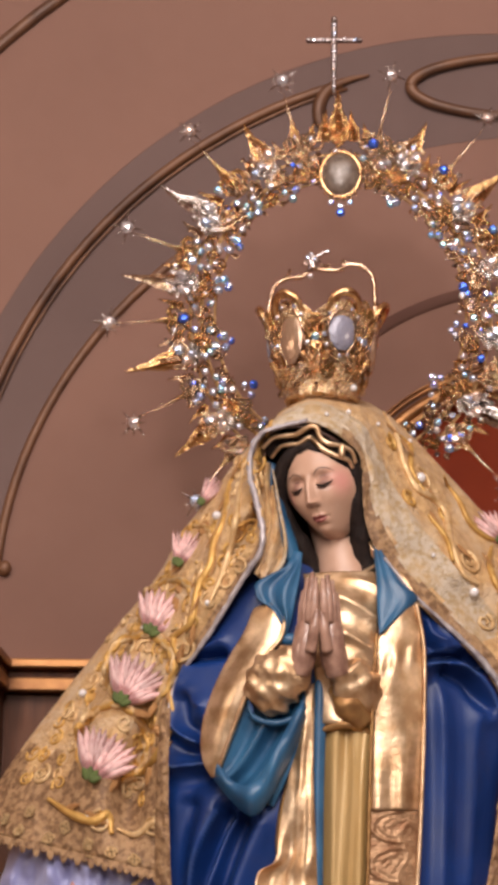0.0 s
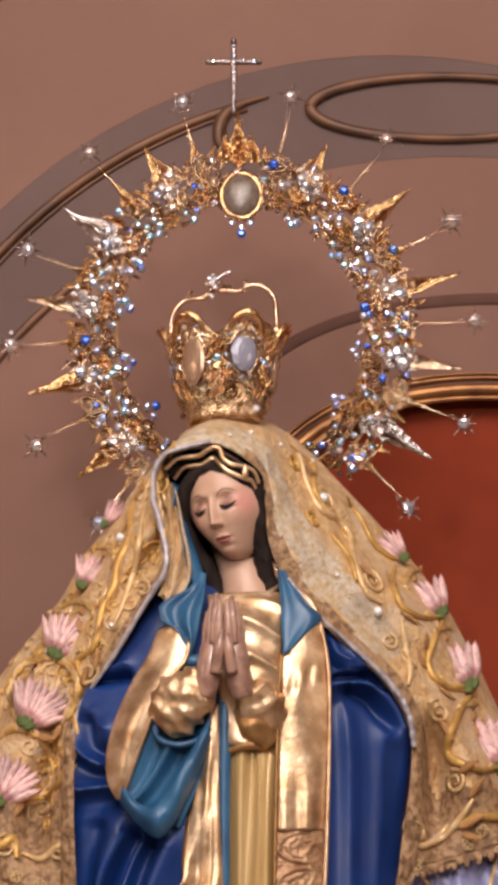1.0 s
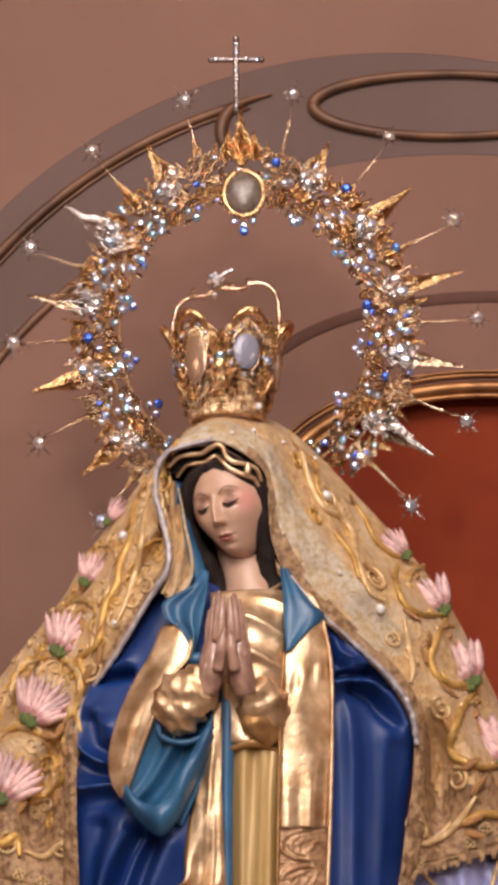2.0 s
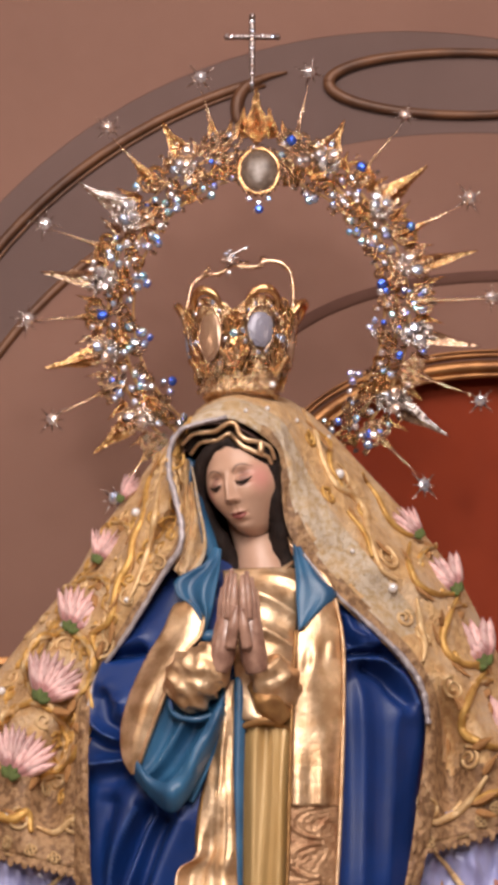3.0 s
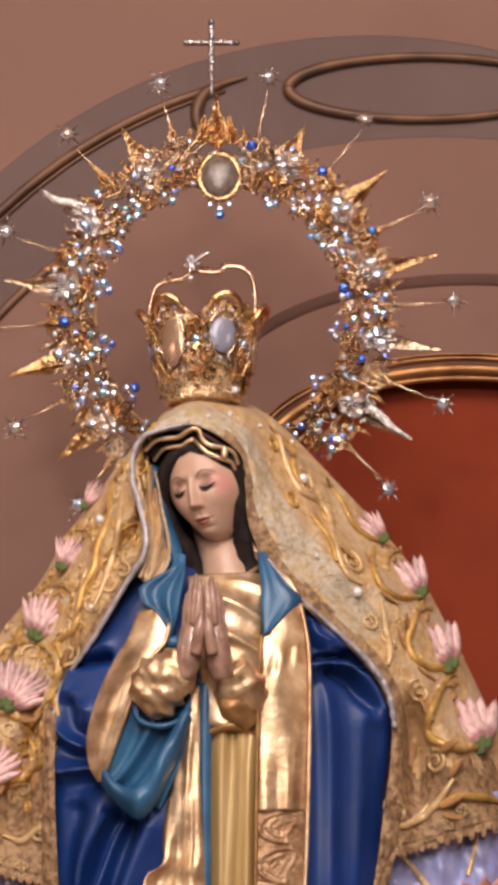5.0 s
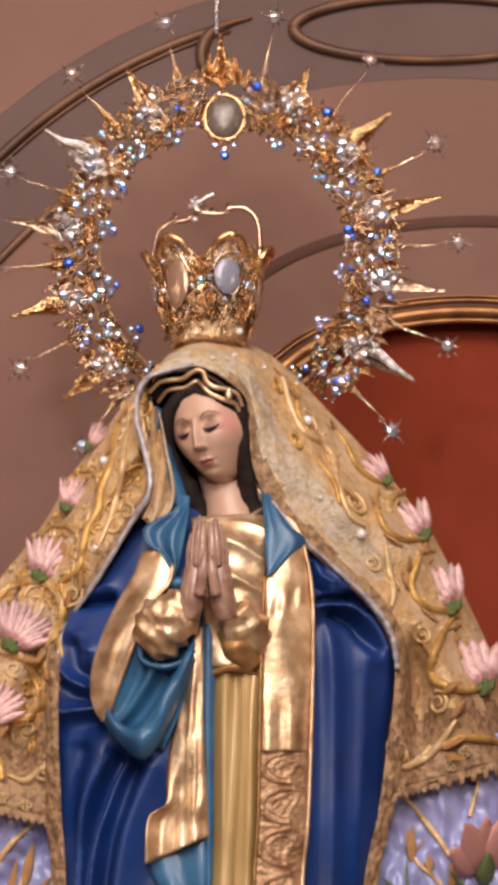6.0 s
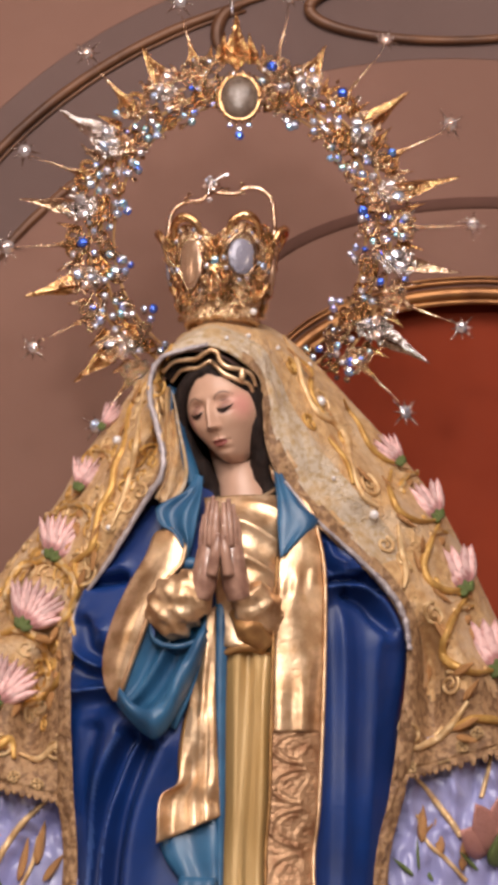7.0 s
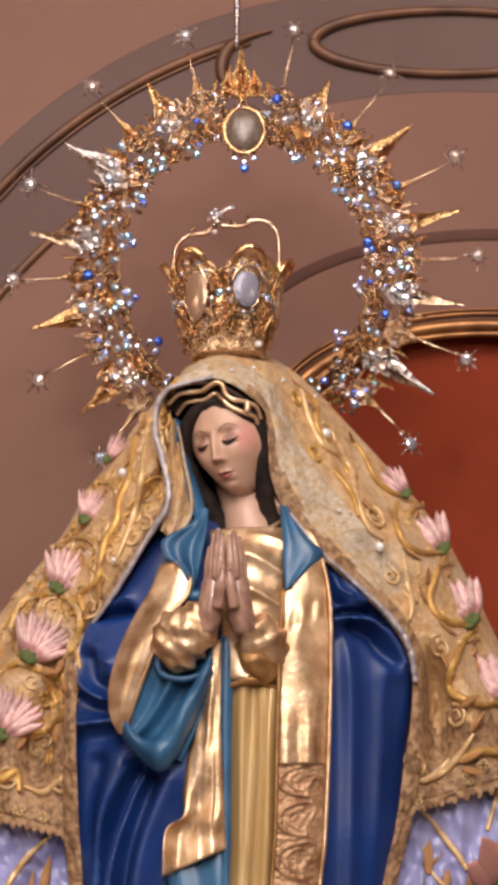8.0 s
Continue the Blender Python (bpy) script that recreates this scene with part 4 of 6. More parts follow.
# cap added to close the hood, brown for the shade within
sheet(bm, [(-0.0990, -0.108, 2.3440), (-0.0900, -0.124, 2.3640), (-0.0700, -0.134, 2.3740), (-0.0340, -0.136, 2.3740), (0.0000, -0.130, 2.3600), (0.0270, -0.118, 2.3400)],
      [(-0.0850, 0.03, 2.3850), (-0.0750, 0.03, 2.4100), (-0.0600, 0.03, 2.4320), (-0.0200, 0.03, 2.4360), (0.0200, 0.03, 2.4300), (0.0480, 0.03, 2.4000)], 14, 40, SI["brow"], 0.0, thick=0.004, back=(0, 0, -1))
# the hood of the robe: teal lining, gold crimped edge
sheet(bm, [(-0.089, -0.095, 2.3356), (-0.0856, -0.1, 2.2988), (-0.0776, -0.1, 2.2594), (-0.0682, -0.1, 2.2241), (-0.0651, -0.095, 2.1962)],
      [(-0.0737, -0.088, 2.3293), (-0.0688, -0.09, 2.2931), (-0.0593, -0.09, 2.2536), (-0.0484, -0.09, 2.2222), (-0.0407, -0.09, 2.1925)], 8, 30, SI["teal"], 0.006)
CR = [(-0.0956, -0.118, 2.3478), (-0.0818, -0.128, 2.3592), (-0.0668, -0.134, 2.3613), (-0.0503, -0.138, 2.362), (-0.0383, -0.142, 2.3692), (-0.0293, -0.144, 2.3727), (-0.0213, -0.144, 2.3686), (-0.0175, -0.148, 2.3560), (-0.0072, -0.150, 2.3475), (0.0077, -0.146, 2.3455), (0.0241, -0.140, 2.340), (0.0310, -0.134, 2.3240)]
CR2 = [(-0.0838, -0.11, 2.3358), (-0.0716, -0.12, 2.3487), (-0.058, -0.128, 2.3504), (-0.046, -0.131, 2.3514), (-0.034, -0.134, 2.3586), (-0.0286, -0.134, 2.3580), (-0.0220, -0.142, 2.3500), (-0.0132, -0.144, 2.3405), (-0.0013, -0.144, 2.3345), (0.0106, -0.141, 2.3300), (0.0216, -0.136, 2.3270), (0.0271, -0.130, 2.3180)]
tube(bm, CR2, [0.0026, 0.0034, 0.0034, 0.0026], seg=8, mi=SI["gilt"], n=70)
ball(bm, (0.0122, -0.146, 2.338), 0.007, SI["gilt"], 10, (0.7, 0.6, 1.5))
# dark sheet standing for the shade between the two gilt edges
sheet(bm, CR, CR2, 8, 70, SI["dark"], -0.010, lambda u, v: 0.002 * math.sin(v * 44))
tube(bm, CR, [0.0028, 0.0036, 0.0036, 0.0026], seg=8, mi=SI["gilt"], n=70)
sheet(bm, [(0.0528, -0.1, 2.2046), (0.0679, -0.105, 2.1804), (0.0875, -0.11, 2.1593), (0.1054, -0.115, 2.1415)],
      [(0.0491, -0.1, 2.2241), (0.0793, -0.11, 2.191), (0.1018, -0.118, 2.1702), (0.1143, -0.122, 2.1464)], 8, 24, SI["gilt"], 0.006)
tagged(link("statue", bm, [M[k] for k in STATUE]), "painted praying statue in blue and gilded robes on a pedestal", "statue")

# ---- the embroidered veil over the statue ----
veil = thing("veil", (0, 0, 1.5), "cream and gold embroidered veil with pink lotus flowers over the statue", "veil")
inv = Matrix.Translation((0, 0, -1.5))


def vpart(name, bm, m, parent=None, label=""):
    bmesh.ops.transform(bm, matrix=inv, verts=bm.verts)
    return part(name, bm, m, parent or veil, label)


OUT = [(-0.4919, 0.08, 1.8398), (-0.4797, 0.1, 1.8947), (-0.4066, 0.11, 2.0071), (-0.3337, 0.11, 2.1042), (-0.2876, 0.11, 2.1647), (-0.2478, 0.1, 2.2172), (-0.2134, 0.09, 2.2765), (-0.1683, 0.075, 2.3349), (-0.1316, 0.06, 2.3798), (-0.0967, 0.05, 2.4192), (-0.0594, 0.045, 2.4498),
       (-0.034, 0.045, 2.4585), (-0.0073, 0.045, 2.4632), (0.0415, 0.045, 2.4582), (0.0846, 0.05, 2.4343), (0.1438, 0.06, 2.3781), (0.2126, 0.08, 2.306), (0.2631, 0.09, 2.25), (0.3022, 0.1, 2.1975), (0.341, 0.11, 2.1221), (0.3685, 0.11, 2.0636), (0.4059, 0.11, 1.9847), (0.4433, 0.1, 1.9041), (0.4556, 0.08, 1.8749)]
INN = [(-0.2141, -0.09, 1.7749), (-0.2204, -0.080, 1.8497), (-0.2235, -0.065, 1.9262), (-0.2222, -0.055, 1.9881), (-0.21, -0.055, 2.0356), (-0.1793, -0.08, 2.075), (-0.1499, -0.1, 2.1179), (-0.1208, -0.115, 2.1646), (-0.0948, -0.132, 2.2061), (-0.0983, -0.128, 2.2534), (-0.1131, -0.13, 2.3161),
       (-0.097, -0.138, 2.3618), (-0.0341, -0.146, 2.3792), (0.0295, -0.132, 2.3450), (0.0391, -0.122, 2.308), (0.0446, -0.115, 2.2484), (0.0663, -0.115, 2.1939), (0.1054, -0.115, 2.1446), (0.1512, -0.1, 2.1041), (0.1971, -0.085, 2.062), (0.2259, -0.075, 2.0206), (0.2363, -0.068, 1.9713), (0.2279, -0.078, 1.8873), (0.2176, -0.085, 1.8078)]


def drape(u, v):
    side = abs(v - 0.5) * 2
    k = 0.013 * math.sin(u * 9 + v * 30) * smoothstep(0.1, 0.4, side) * math.sin(math.pi * u)
    k += 0.009 * noise.noise(Vector((u * 6, v * 22, 5))) + 0.005 * noise.noise(Vector((u * 15, v * 60, 8)))
    # hollow beside the edge that falls from the face
    k -= 0.034 * hump(u, 0.70, 0.07) * hump(v, 0.35, 0.07) - 0.010 * hump(u, 0.86, 0.05) * hump(v, 0.35, 0.08)
    # deep fold where the arm lifts the cloth
    k -= 0.065 * hump(u, 0.80, 0.09) * (hump(v, 0.07, 0.05) + hump(v, 0.93, 0.05))
    return k


bm = bmesh.new()
rows = sheet(bm, OUT, INN, 34, 220, 0, 0.045, drape, thick=0.006)
# pale beaded inner border, lace along the open edge
bm.faces.ensure_lookup_table()
nu, nv = 34, 220
for j in range(nv):
    for i in range(nu):
        u, v = (i + 0.5) / nu, (j + 0.5) / nv
        side = (v - 0.5) * 2
        mi = 0
        if side > 0.02 and 0.60 < u < 0.86 + 0.03 * math.sin(v * 90) and side < 0.62:
            mi = 1
        elif -0.10 < side < 0.10 and u > 0.55:
            mi = 1
        elif u > (0.86 if side > 0.1 else 0.90) or abs(side) > 0.87 - 0.02 * math.sin(u * 30):
            mi = 2
        bm.faces[j * nu + i].material_index = mi
hems = [[Vector(v.co) for v in rows[0]], [Vector(v.co) for v in rows[-1]]]
cloth = vpart("cloth", bm, [M["veil"], M["veil_pale"], M["lace"]])

# inner folds of the veil beside the face
bm = bmesh.new()
sheet(bm, [(-0.1113, -0.122, 2.3237), (-0.108, -0.118, 2.2869), (-0.0939, -0.118, 2.2439), (-0.0981, -0.122, 2.2003), (-0.1054, -0.124, 2.1737)],
      [(-0.0857, -0.104, 2.3311), (-0.0809, -0.1, 2.2909), (-0.076, -0.1, 2.2476), (-0.0817, -0.108, 2.2031), (-0.0933, -0.122, 2.1648)], 14, 50, 0, -0.004, lambda u, v: 0.007 * math.sin(u * 10 + 5 * v))
sheet(bm, [(-0.0947, -0.104, 2.2979), (-0.0898, -0.106, 2.266), (-0.091, -0.11, 2.2354), (-0.1013, -0.116, 2.2046), (-0.0979, -0.122, 2.1772), (-0.0932, -0.124, 2.1645)],
      [(-0.0795, -0.096, 2.2997), (-0.0731, -0.097, 2.2679), (-0.0668, -0.098, 2.2378), (-0.0643, -0.102, 2.212), (-0.0694, -0.108, 2.1875), (-0.0843, -0.118, 2.1687)], 14, 40, 0, 0.004, lambda u, v: 0.005 * math.sin(u * 9 + 5 * v))
tube(bm, [(-0.0823, -0.112, 2.3197), (-0.0775, -0.114, 2.2956), (-0.072, -0.115, 2.264), (-0.0657, -0.115, 2.2343), (-0.0632, -0.117, 2.2075), (-0.0691, -0.12, 2.1837), (-0.0871, -0.126, 2.1641)], [0.001, 0.0022, 0.003, 0.003], seg=8, mi=1, n=40)
vpart("inner_fold", bm, [M["veil"], M["veil_pale"]])

# scalloped lace along the hems, and the lace border that hangs on below
for hem in hems:
    bm = bmesh.new()
    line = curve(hem, 84)
    for i in range(0, 84, 3):
        a, b = line[i], line[i + 3]
        mid = (a + b) / 2 + Vector((0, -0.005, -0.013 - 0.004 * math.sin(i)))
        tube(bm, [a, a.lerp(mid, 0.6) + (a - b) * 0.15, mid, b.lerp(mid, 0.6) + (b - a) * 0.15, b], 0.0019, seg=6, n=14)
        tube(bm, [a.lerp(b, 0.3), mid.lerp(a, 0.35), mid.lerp(b, 0.35), a.lerp(b, 0.7)], 0.002, seg=6, n=10)
        ball(bm, mid.lerp((a + b) / 2, 0.45), 0.004, 0, 6, (1, 0.5, 1))
    vpart("hem_lace", bm, M["lace"])
for A, B in (
    ([(-0.2281, -0.1, 1.9825), (-0.2316, -0.104, 1.8997), (-0.2313, -0.09, 1.7828), (-0.2233, -0.09, 1.6659), (-0.255, -0.11, 1.45), (-0.26, -0.13, 1.09)], [(-0.2139, -0.112, 1.993), (-0.2141, -0.12, 1.8981), (-0.2091, -0.11, 1.7816), (-0.2032, -0.105, 1.6656), (-0.225, -0.13, 1.45), (-0.23, -0.15, 1.09)]),
    ([(0.2258, -0.112, 1.8989), (0.2078, -0.108, 1.7817), (0.1856, -0.105, 1.6656), (0.19, -0.13, 1.45), (0.19, -0.15, 1.09)], [(0.2442, -0.095, 1.8561), (0.2298, -0.09, 1.7828), (0.2056, -0.09, 1.6659), (0.215, -0.11, 1.45), (0.22, -0.13, 1.09)]),
):
    bm = bmesh.new()
    sheet(bm, A, B, 10, 120, 0, 0.004, lambda u, v: 0.002 * math.sin(v * 47 + 2 * u) + 0.006 * noise.noise(Vector((u * 3, v * 40, 3))), thick=0.005)
    vpart("lace_border", bm, M["lace"])

# silver grey braid along the open edges
bm = bmesh.new()
tube(bm, [Vector(p) + Vector((0, -0.004, 0)) for p in INN[3:13]], [0.002, 0.0038, 0.0048, 0.003], seg=8, n=90, bumpy=0.5, bumps=150)
vpart("braid", bm, M["silver_edge"])
bm = bmesh.new()
tube(bm, [Vector(p) + Vector((0.004, -0.004, 0.003)) for p in INN[16:22]], [0.002, 0.003, 0.0045, 0.004], seg=8, n=90, bumpy=0.5, bumps=150)
vpart("braid", bm, M["silver_edge"])

# ---- lavender mantle below the veil ----
mantle = thing("mantle", (0, 0, 1.09), "lavender satin mantle with appliqued flowers hanging to the pedestal", "mantle")
inv_m = Matrix.Translation((0, 0, -1.09))
for A, B, sgn in (
    ([(0.2238, -0.03, 1.8465), (0.2163, -0.04, 1.7562), (0.2022, -0.05, 1.6669), (0.20, -0.07, 1.45), (0.19, -0.09, 1.09)], [(0.4606, 0.1, 1.9199), (0.4865, 0.09, 1.7939), (0.5117, 0.08, 1.6701), (0.56, 0.08, 1.45), (0.56, 0.08, 1.09)], 1),
    ([(-0.4387, 0.07, 1.8545), (-0.4606, 0.07, 1.762), (-0.4846, 0.07, 1.6699), (-0.50, 0.08, 1.45), (-0.48, 0.08, 1.09)], [(-0.2098, -0.03, 1.8315), (-0.208, -0.04, 1.7562), (-0.2037, -0.05, 1.6669), (-0.22, -0.07, 1.45), (-0.22, -0.09, 1.09)], -1),
):
    bm = bmesh.new()
    sheet(bm, A, B, 60, 70, 0, 0.05, lambda u, v: 0.020 * noise.noise(Vector((u * 9 + 4 * v, v * 5, 9))) + 0.012 * noise.noise(Vector((u * 22 - 6 * v, v * 16, 4))) + 0.0015 * noise.noise(Vector((u * 50, v * 40, 2))), thick=0.006)
    bmesh.ops.transform(bm, matrix=inv_m, verts=bm.verts)
    part("cloth", bm, M["lavender"], mantle)

# ---- embroidery on the veil: lotus flowers, wreaths, scrolls, pearls ----
bpy.context.view_layer.update()


def lay(p, off=0.003, ob=None):
    """The place on the cloth nearest to p, lifted off it, and the cloth's normal there, both in the world."""
    ob = ob or cloth
    m = ob.matrix_world
    ok, q, n, _ = ob.closest_point_on_mesh(m.inverted() @ Vector(p))
    if n.y > 0:
        n, off = -n, off + 0.006
    return m @ q + (0.5 * n + Vector((0, -0.5, 0))) * off, n


def laid(line, off, ob=None):
    """A line dropped from the nave's side onto the cloth, with its depth smoothed so that the thread bridges small hollows."""
    ob = ob or cloth
    inv_c = ob.matrix_world.inverted()
    depth = []
    for p in line:
        ok, q, n, _ = ob.ray_cast(inv_c @ Vector((p.x, p.y - 0.5, p.z)), Vector((0, 1, 0)), distance=1.0)
        depth.append((ob.matrix_world @ q).y if ok and abs((ob.matrix_world @ q).y - p.y) < 0.06 else lay(p, 0.0, ob)[0].y)
    for _ in range(3):
        depth = [(depth[max(0, i - 1)] + 2 * d + depth[min(len(depth) - 1, i + 1)]) / 4 for i, d in enumerate(depth)]
    return [Vector((p.x, d - off, p.z)) for p, d in zip(line, depth)]


def tangent_frame(p, up_deg, ob=None, off=0.003, turn=0.0):
    """A frame on the cloth: x to the side, y along the flower's axis, z off the cloth."""
    q, n = lay(p, off, ob)
    z = (n * (1 - turn) + Vector((0, -turn, 0))).normalized()
    up = Vector((math.sin(radians(up_deg)), 0, math.cos(radians(up_deg))))
    y = (up - z * up.dot(z)).normalized()
    x = y.cross(z)
    m = Matrix((x, y, z)).transposed().to_4x4()
    m.translation = q
    return m


def petal_mesh(name, length, width, depth, material, tip=1.0):
    bm = bmesh.new()
    rows = []
    for j in range(9):
        t = j / 8
        w = width * (math.sin(math.pi * min(1, 0.06 + 0.94 * t ** 0.8)) ** 0.75) * (1 - 0.15 * t)
        if j == 8:
            w = width * 0.04
        rows.append([bm.verts.new((w * s, length * t, depth * (1 - s * s) * math.sin(math.pi * (0.15 + 0.8 * t)) + 0.10 * length * t * t * tip - (0.0 if top else depth * 0.8))) for top in (1,) for s in (-1, -0.5, 0, 0.5, 1)] + [bm.verts.new((w * s, length * t, -depth * 0.5 + 0.10 * length * t * t * tip)) for s in (0.5, -0.5)])
    grid_faces(bm, rows, 0, close=True)
    bm.faces.new(rows[0])
    bm.faces.new(rows[-1])
    bmesh.ops.recalc_face_normals(bm, faces=bm.faces)
    me = bpy.data.meshes.new(name)
    bm.to_mesh(me)
    bm.free()
    me.materials.append(material)
    me.shade_smooth()
    return me


PETAL = petal_mesh("petal", 1.0, 0.142, 0.15, M["petal"], 0.15)
ROSE_PETAL = petal_mesh("petal", 1.0, 0.36, 0.10, M["petal_rose"])
SEPAL = petal_mesh("sepal", 1.0, 0.24, 0.10, M["green"])
LEAF = petal_mesh("leaf", 1.0, 0.20, 0.08, M["leaf_bronze"])
GREEN_LEAF = petal_mesh("leaf", 1.0, 0.14, 0.06, M["green"])
rnd = random.Random(5)


def lotus(parent, at, axis, size, squeeze=1.0, ob=None):
    """A padded satin lotus: back pad, fan of petals, green calyx. squeeze narrows flowers that turn away at the edge."""
    base = parent.matrix_world.inverted() @ tangent_frame(at, axis, ob, 0.006, 0.90)
    bm = bmesh.new()
    ball(bm, (0, size * 0.42, -0.003), size * 0.40, 0, 16, (1.12 * squeeze, 1.0, 0.10))
    flower = part("lotus_flower", bm, M["petal_rose"], parent, "pink satin lotus with a green calyx")
    flower.matrix_basis = base
    outer = (-62, -49, -37, -24, -12, 0, 12, 24, 37, 49, 62) if at[0] < 0 else (-62, -46, -30, -15, 0, 15, 30, 46, 62)
    inner = (-50, -32, -14, 4, 22, 40, 56) if at[0] < 0 else (-34, -12, 10, 32)
    wide = 1.0 if at[0] < 0 else 1.25
    fan = [(a, 0.86 + 0.14 * math.cos(radians(a * 1.3)), 0.0, 1.0) for a in outer] + [(a, 0.70, 0.006, 0.9) for a in inner]
    for a, l, h, k in fan:
        a += rnd.uniform(-4, 4)
        l *= rnd.uniform(0.93, 1.05)
        m = Matrix.Translation((0.10 * size * math.sin(radians(a)) * squeeze, 0.02 * size, 0.001 + h * size * 4)) @ pose(0, 0, 0, 0, 0, -a * 0.80 * squeeze) @ pose(0, 0, 0, 2 + rnd.uniform(-2, 3), rnd.uniform(-12, 12), 0) @ Matrix.Diagonal((size * wide * k * squeeze, size * l * 0.98, size * 0.75, 1))
        share("petal", PETAL, flower, m)
    for a in (-62, -22, 22, 62):
        m = Matrix.Translation((0, -0.08 * size, 0.010)) @ pose(0, 0, 0, 0, 0, -a * squeeze) @ Matrix.Diagonal((size * 0.42, size * 0.26, size * 0.4, 1))
        share("sepal", SEPAL, flower, m)
    return flower


def cord(name, pts, r, material, parent, ob=None, off=0.003, n=None):
    bm = bmesh.new()
    line = laid(curve(pts, n or 6 * len(pts)), off, ob)
    inv_p = parent.matrix_world.inverted()
    tube(bm, [inv_p @ p for p in line], r, seg=8, n=len(line) * 2)
    return part(name, bm, material, parent)


def ring_pts(at, axis, rx, ry, a0, a1, n=16, shift=0.0, ob=None):
    m = tangent_frame(at, axis, ob)
    return [m @ Vector((rx * math.sin(radians(a0 + (a1 - a0) * i / n)), shift + ry * math.cos(radians(a0 + (a1 - a0) * i / n)), 0)) for i in range(n + 1)]


def spiral_pts(at, axis, r, turns, hand, n=26, ob=None):
    m = tangent_frame(at, axis, ob)
    out = []
    for i in range(n + 1):
        t = i / n
        w = hand * 2 * math.pi * turns * t
        rr = r * (1 - 0.82 * t)
        out.append(m @ Vector((rr * math.sin(w), rr * math.cos(w), 0)))
    return out


bpy.context.view_layer.update()
# flowers: place of the calyx, lean of the axis, size, squeeze
for at, axis, size, sq in (
    ((-0.3244, -0.05, 1.9063), 28, 0.070, 0.9), ((-0.2852, -0.045, 2.0113), 30, 0.068, 0.9), ((-0.2484, -0.02, 2.1112), 30, 0.062, 0.9), ((-0.2104, 0.02, 2.2064), 24, 0.052, 0.62), ((-0.1811, 0.07, 2.3021), 30, 0.045, 0.4),
    ((0.2398, 0.05, 2.2555), -46, 0.052, 0.6), ((0.2918, 0.05, 2.1784), -46, 0.060, 0.9), ((0.3253, 0.03, 2.0712), -42, 0.068, 1.05), ((0.365, 0.02, 1.9583), -42, 0.074, 1.15),
):
    lotus(veil, at, axis, size, sq)

bpy.context.view_layer.update()
# wreath round each larger flower: two twisted strands
for at, rx, ry, r, a0, a1 in (
    ((-0.2996, -0.0513, 1.9534), 0.048, 0.0528, 0.0058, -168, 162), ((-0.2627, -0.0413, 2.0546), 0.048, 0.0512, 0.0056, -168, 162), ((-0.2308, 0.0082, 2.1480), 0.0384, 0.0416, 0.0048, -150, 162), ((-0.1956, 0.0332, 2.2388), 0.0256, 0.0336, 0.0042, -10, 165),
    ((0.3440, 0.0432, 2.0034), 0.048, 0.048, 0.0056, -190, -8), ((0.3109, 0.0509, 2.1128), 0.0432, 0.048, 0.0052, -190, -8), ((0.273, 0.071, 2.2094), 0.0352, 0.04, 0.0046, -190, -12),
):
    for twist, k in ((0.0, "cord"), (math.pi, "cord_pale")):
        pts = []
        for i in range(73):
            w = radians(a0 + (a1 - a0) * i / 72)
            g = 1 + 0.045 * math.sin(9 * w + twist)
            pts.append(Vector(at) + Vector((rx * g * math.sin(w), 0, ry * g * math.cos(w))))
        cord("wreath", pts, [r * 0.5, r * 0.8, r * 0.8, r * 0.5], M[k], veil, off=0.003, n=72)
    for i in range(5):
        w = radians((40 + 28 * i) * (1 if a1 > 0 else -1))
        spot = Vector(at) + Vector((rx * 1.04 * math.sin(w), 0, ry * 1.04 * math.cos(w)))
        m = tangent_frame(spot, math.degrees(w) + (60 if a1 > 0 else -60), off=0.005, turn=0.6) @ Matrix.Diagonal((0.034, 0.026, 0.03, 1))
        share("leaf", LEAF, veil, veil.matrix_world.inverted() @ m)
# long scrolling stems on both sides


def stem(r, k, *pts):
    return cord("stem", pts, [r * 0.4, r, r, r * 0.5], M[k], veil, off=0.004)


stem(0.0066, "cord", (0.3344, 0.0571, 2.0697), (0.3085, -0.0075, 2.0329), (0.2891, -0.0771, 1.9929), (0.2908, -0.0751, 1.9628), (0.3256, -0.0492, 1.9469), (0.3581, 0.0246, 1.9552))
stem(0.0060, "cord", (0.2915, 0.061, 2.1668), (0.2741, -0.0151, 2.1299), (0.2634, -0.0434, 2.0978), (0.2739, -0.0317, 2.0723), (0.3019, -0.0019, 2.065), (0.3235, 0.042, 2.073))
stem(0.0054, "cord", (0.2248, 0.0394, 2.244), (0.2176, -0.0129, 2.2056), (0.228, -0.0496, 2.1711), (0.2533, -0.0197, 2.1606), (0.2874, 0.059, 2.1722))
stem(0.0048, "cord", (0.1571, -0.03, 2.3388), (0.176, 0.0379, 2.3133), (0.1925, 0.0249, 2.2778), (0.2173, 0.0425, 2.2585), (0.2368, 0.0584, 2.2561))
stem(0.0054, "cord_pale", (0.0721, 0.0364, 2.4375), (0.0884, -0.0163, 2.3911), (0.0984, -0.0416, 2.3442), (0.1169, -0.0445, 2.3072), (0.1396, -0.0239, 2.2997), (0.1572, -0.0128, 2.278), (0.1621, -0.0628, 2.2277), (0.1772, -0.0871, 2.1837), (0.1995, -0.0718, 2.171))
stem(0.0042, "cord", (0.0935, -0.06, 2.3964), (0.1096, 0.0064, 2.3802), (0.1095, -0.037, 2.3372), (0.1282, -0.035, 2.3054))
stem(0.0054, "cord_pale", (0.2264, -0.066, 2.1486), (0.231, -0.0707, 2.1167), (0.2357, -0.0813, 2.0802), (0.2321, -0.1044, 2.0575))
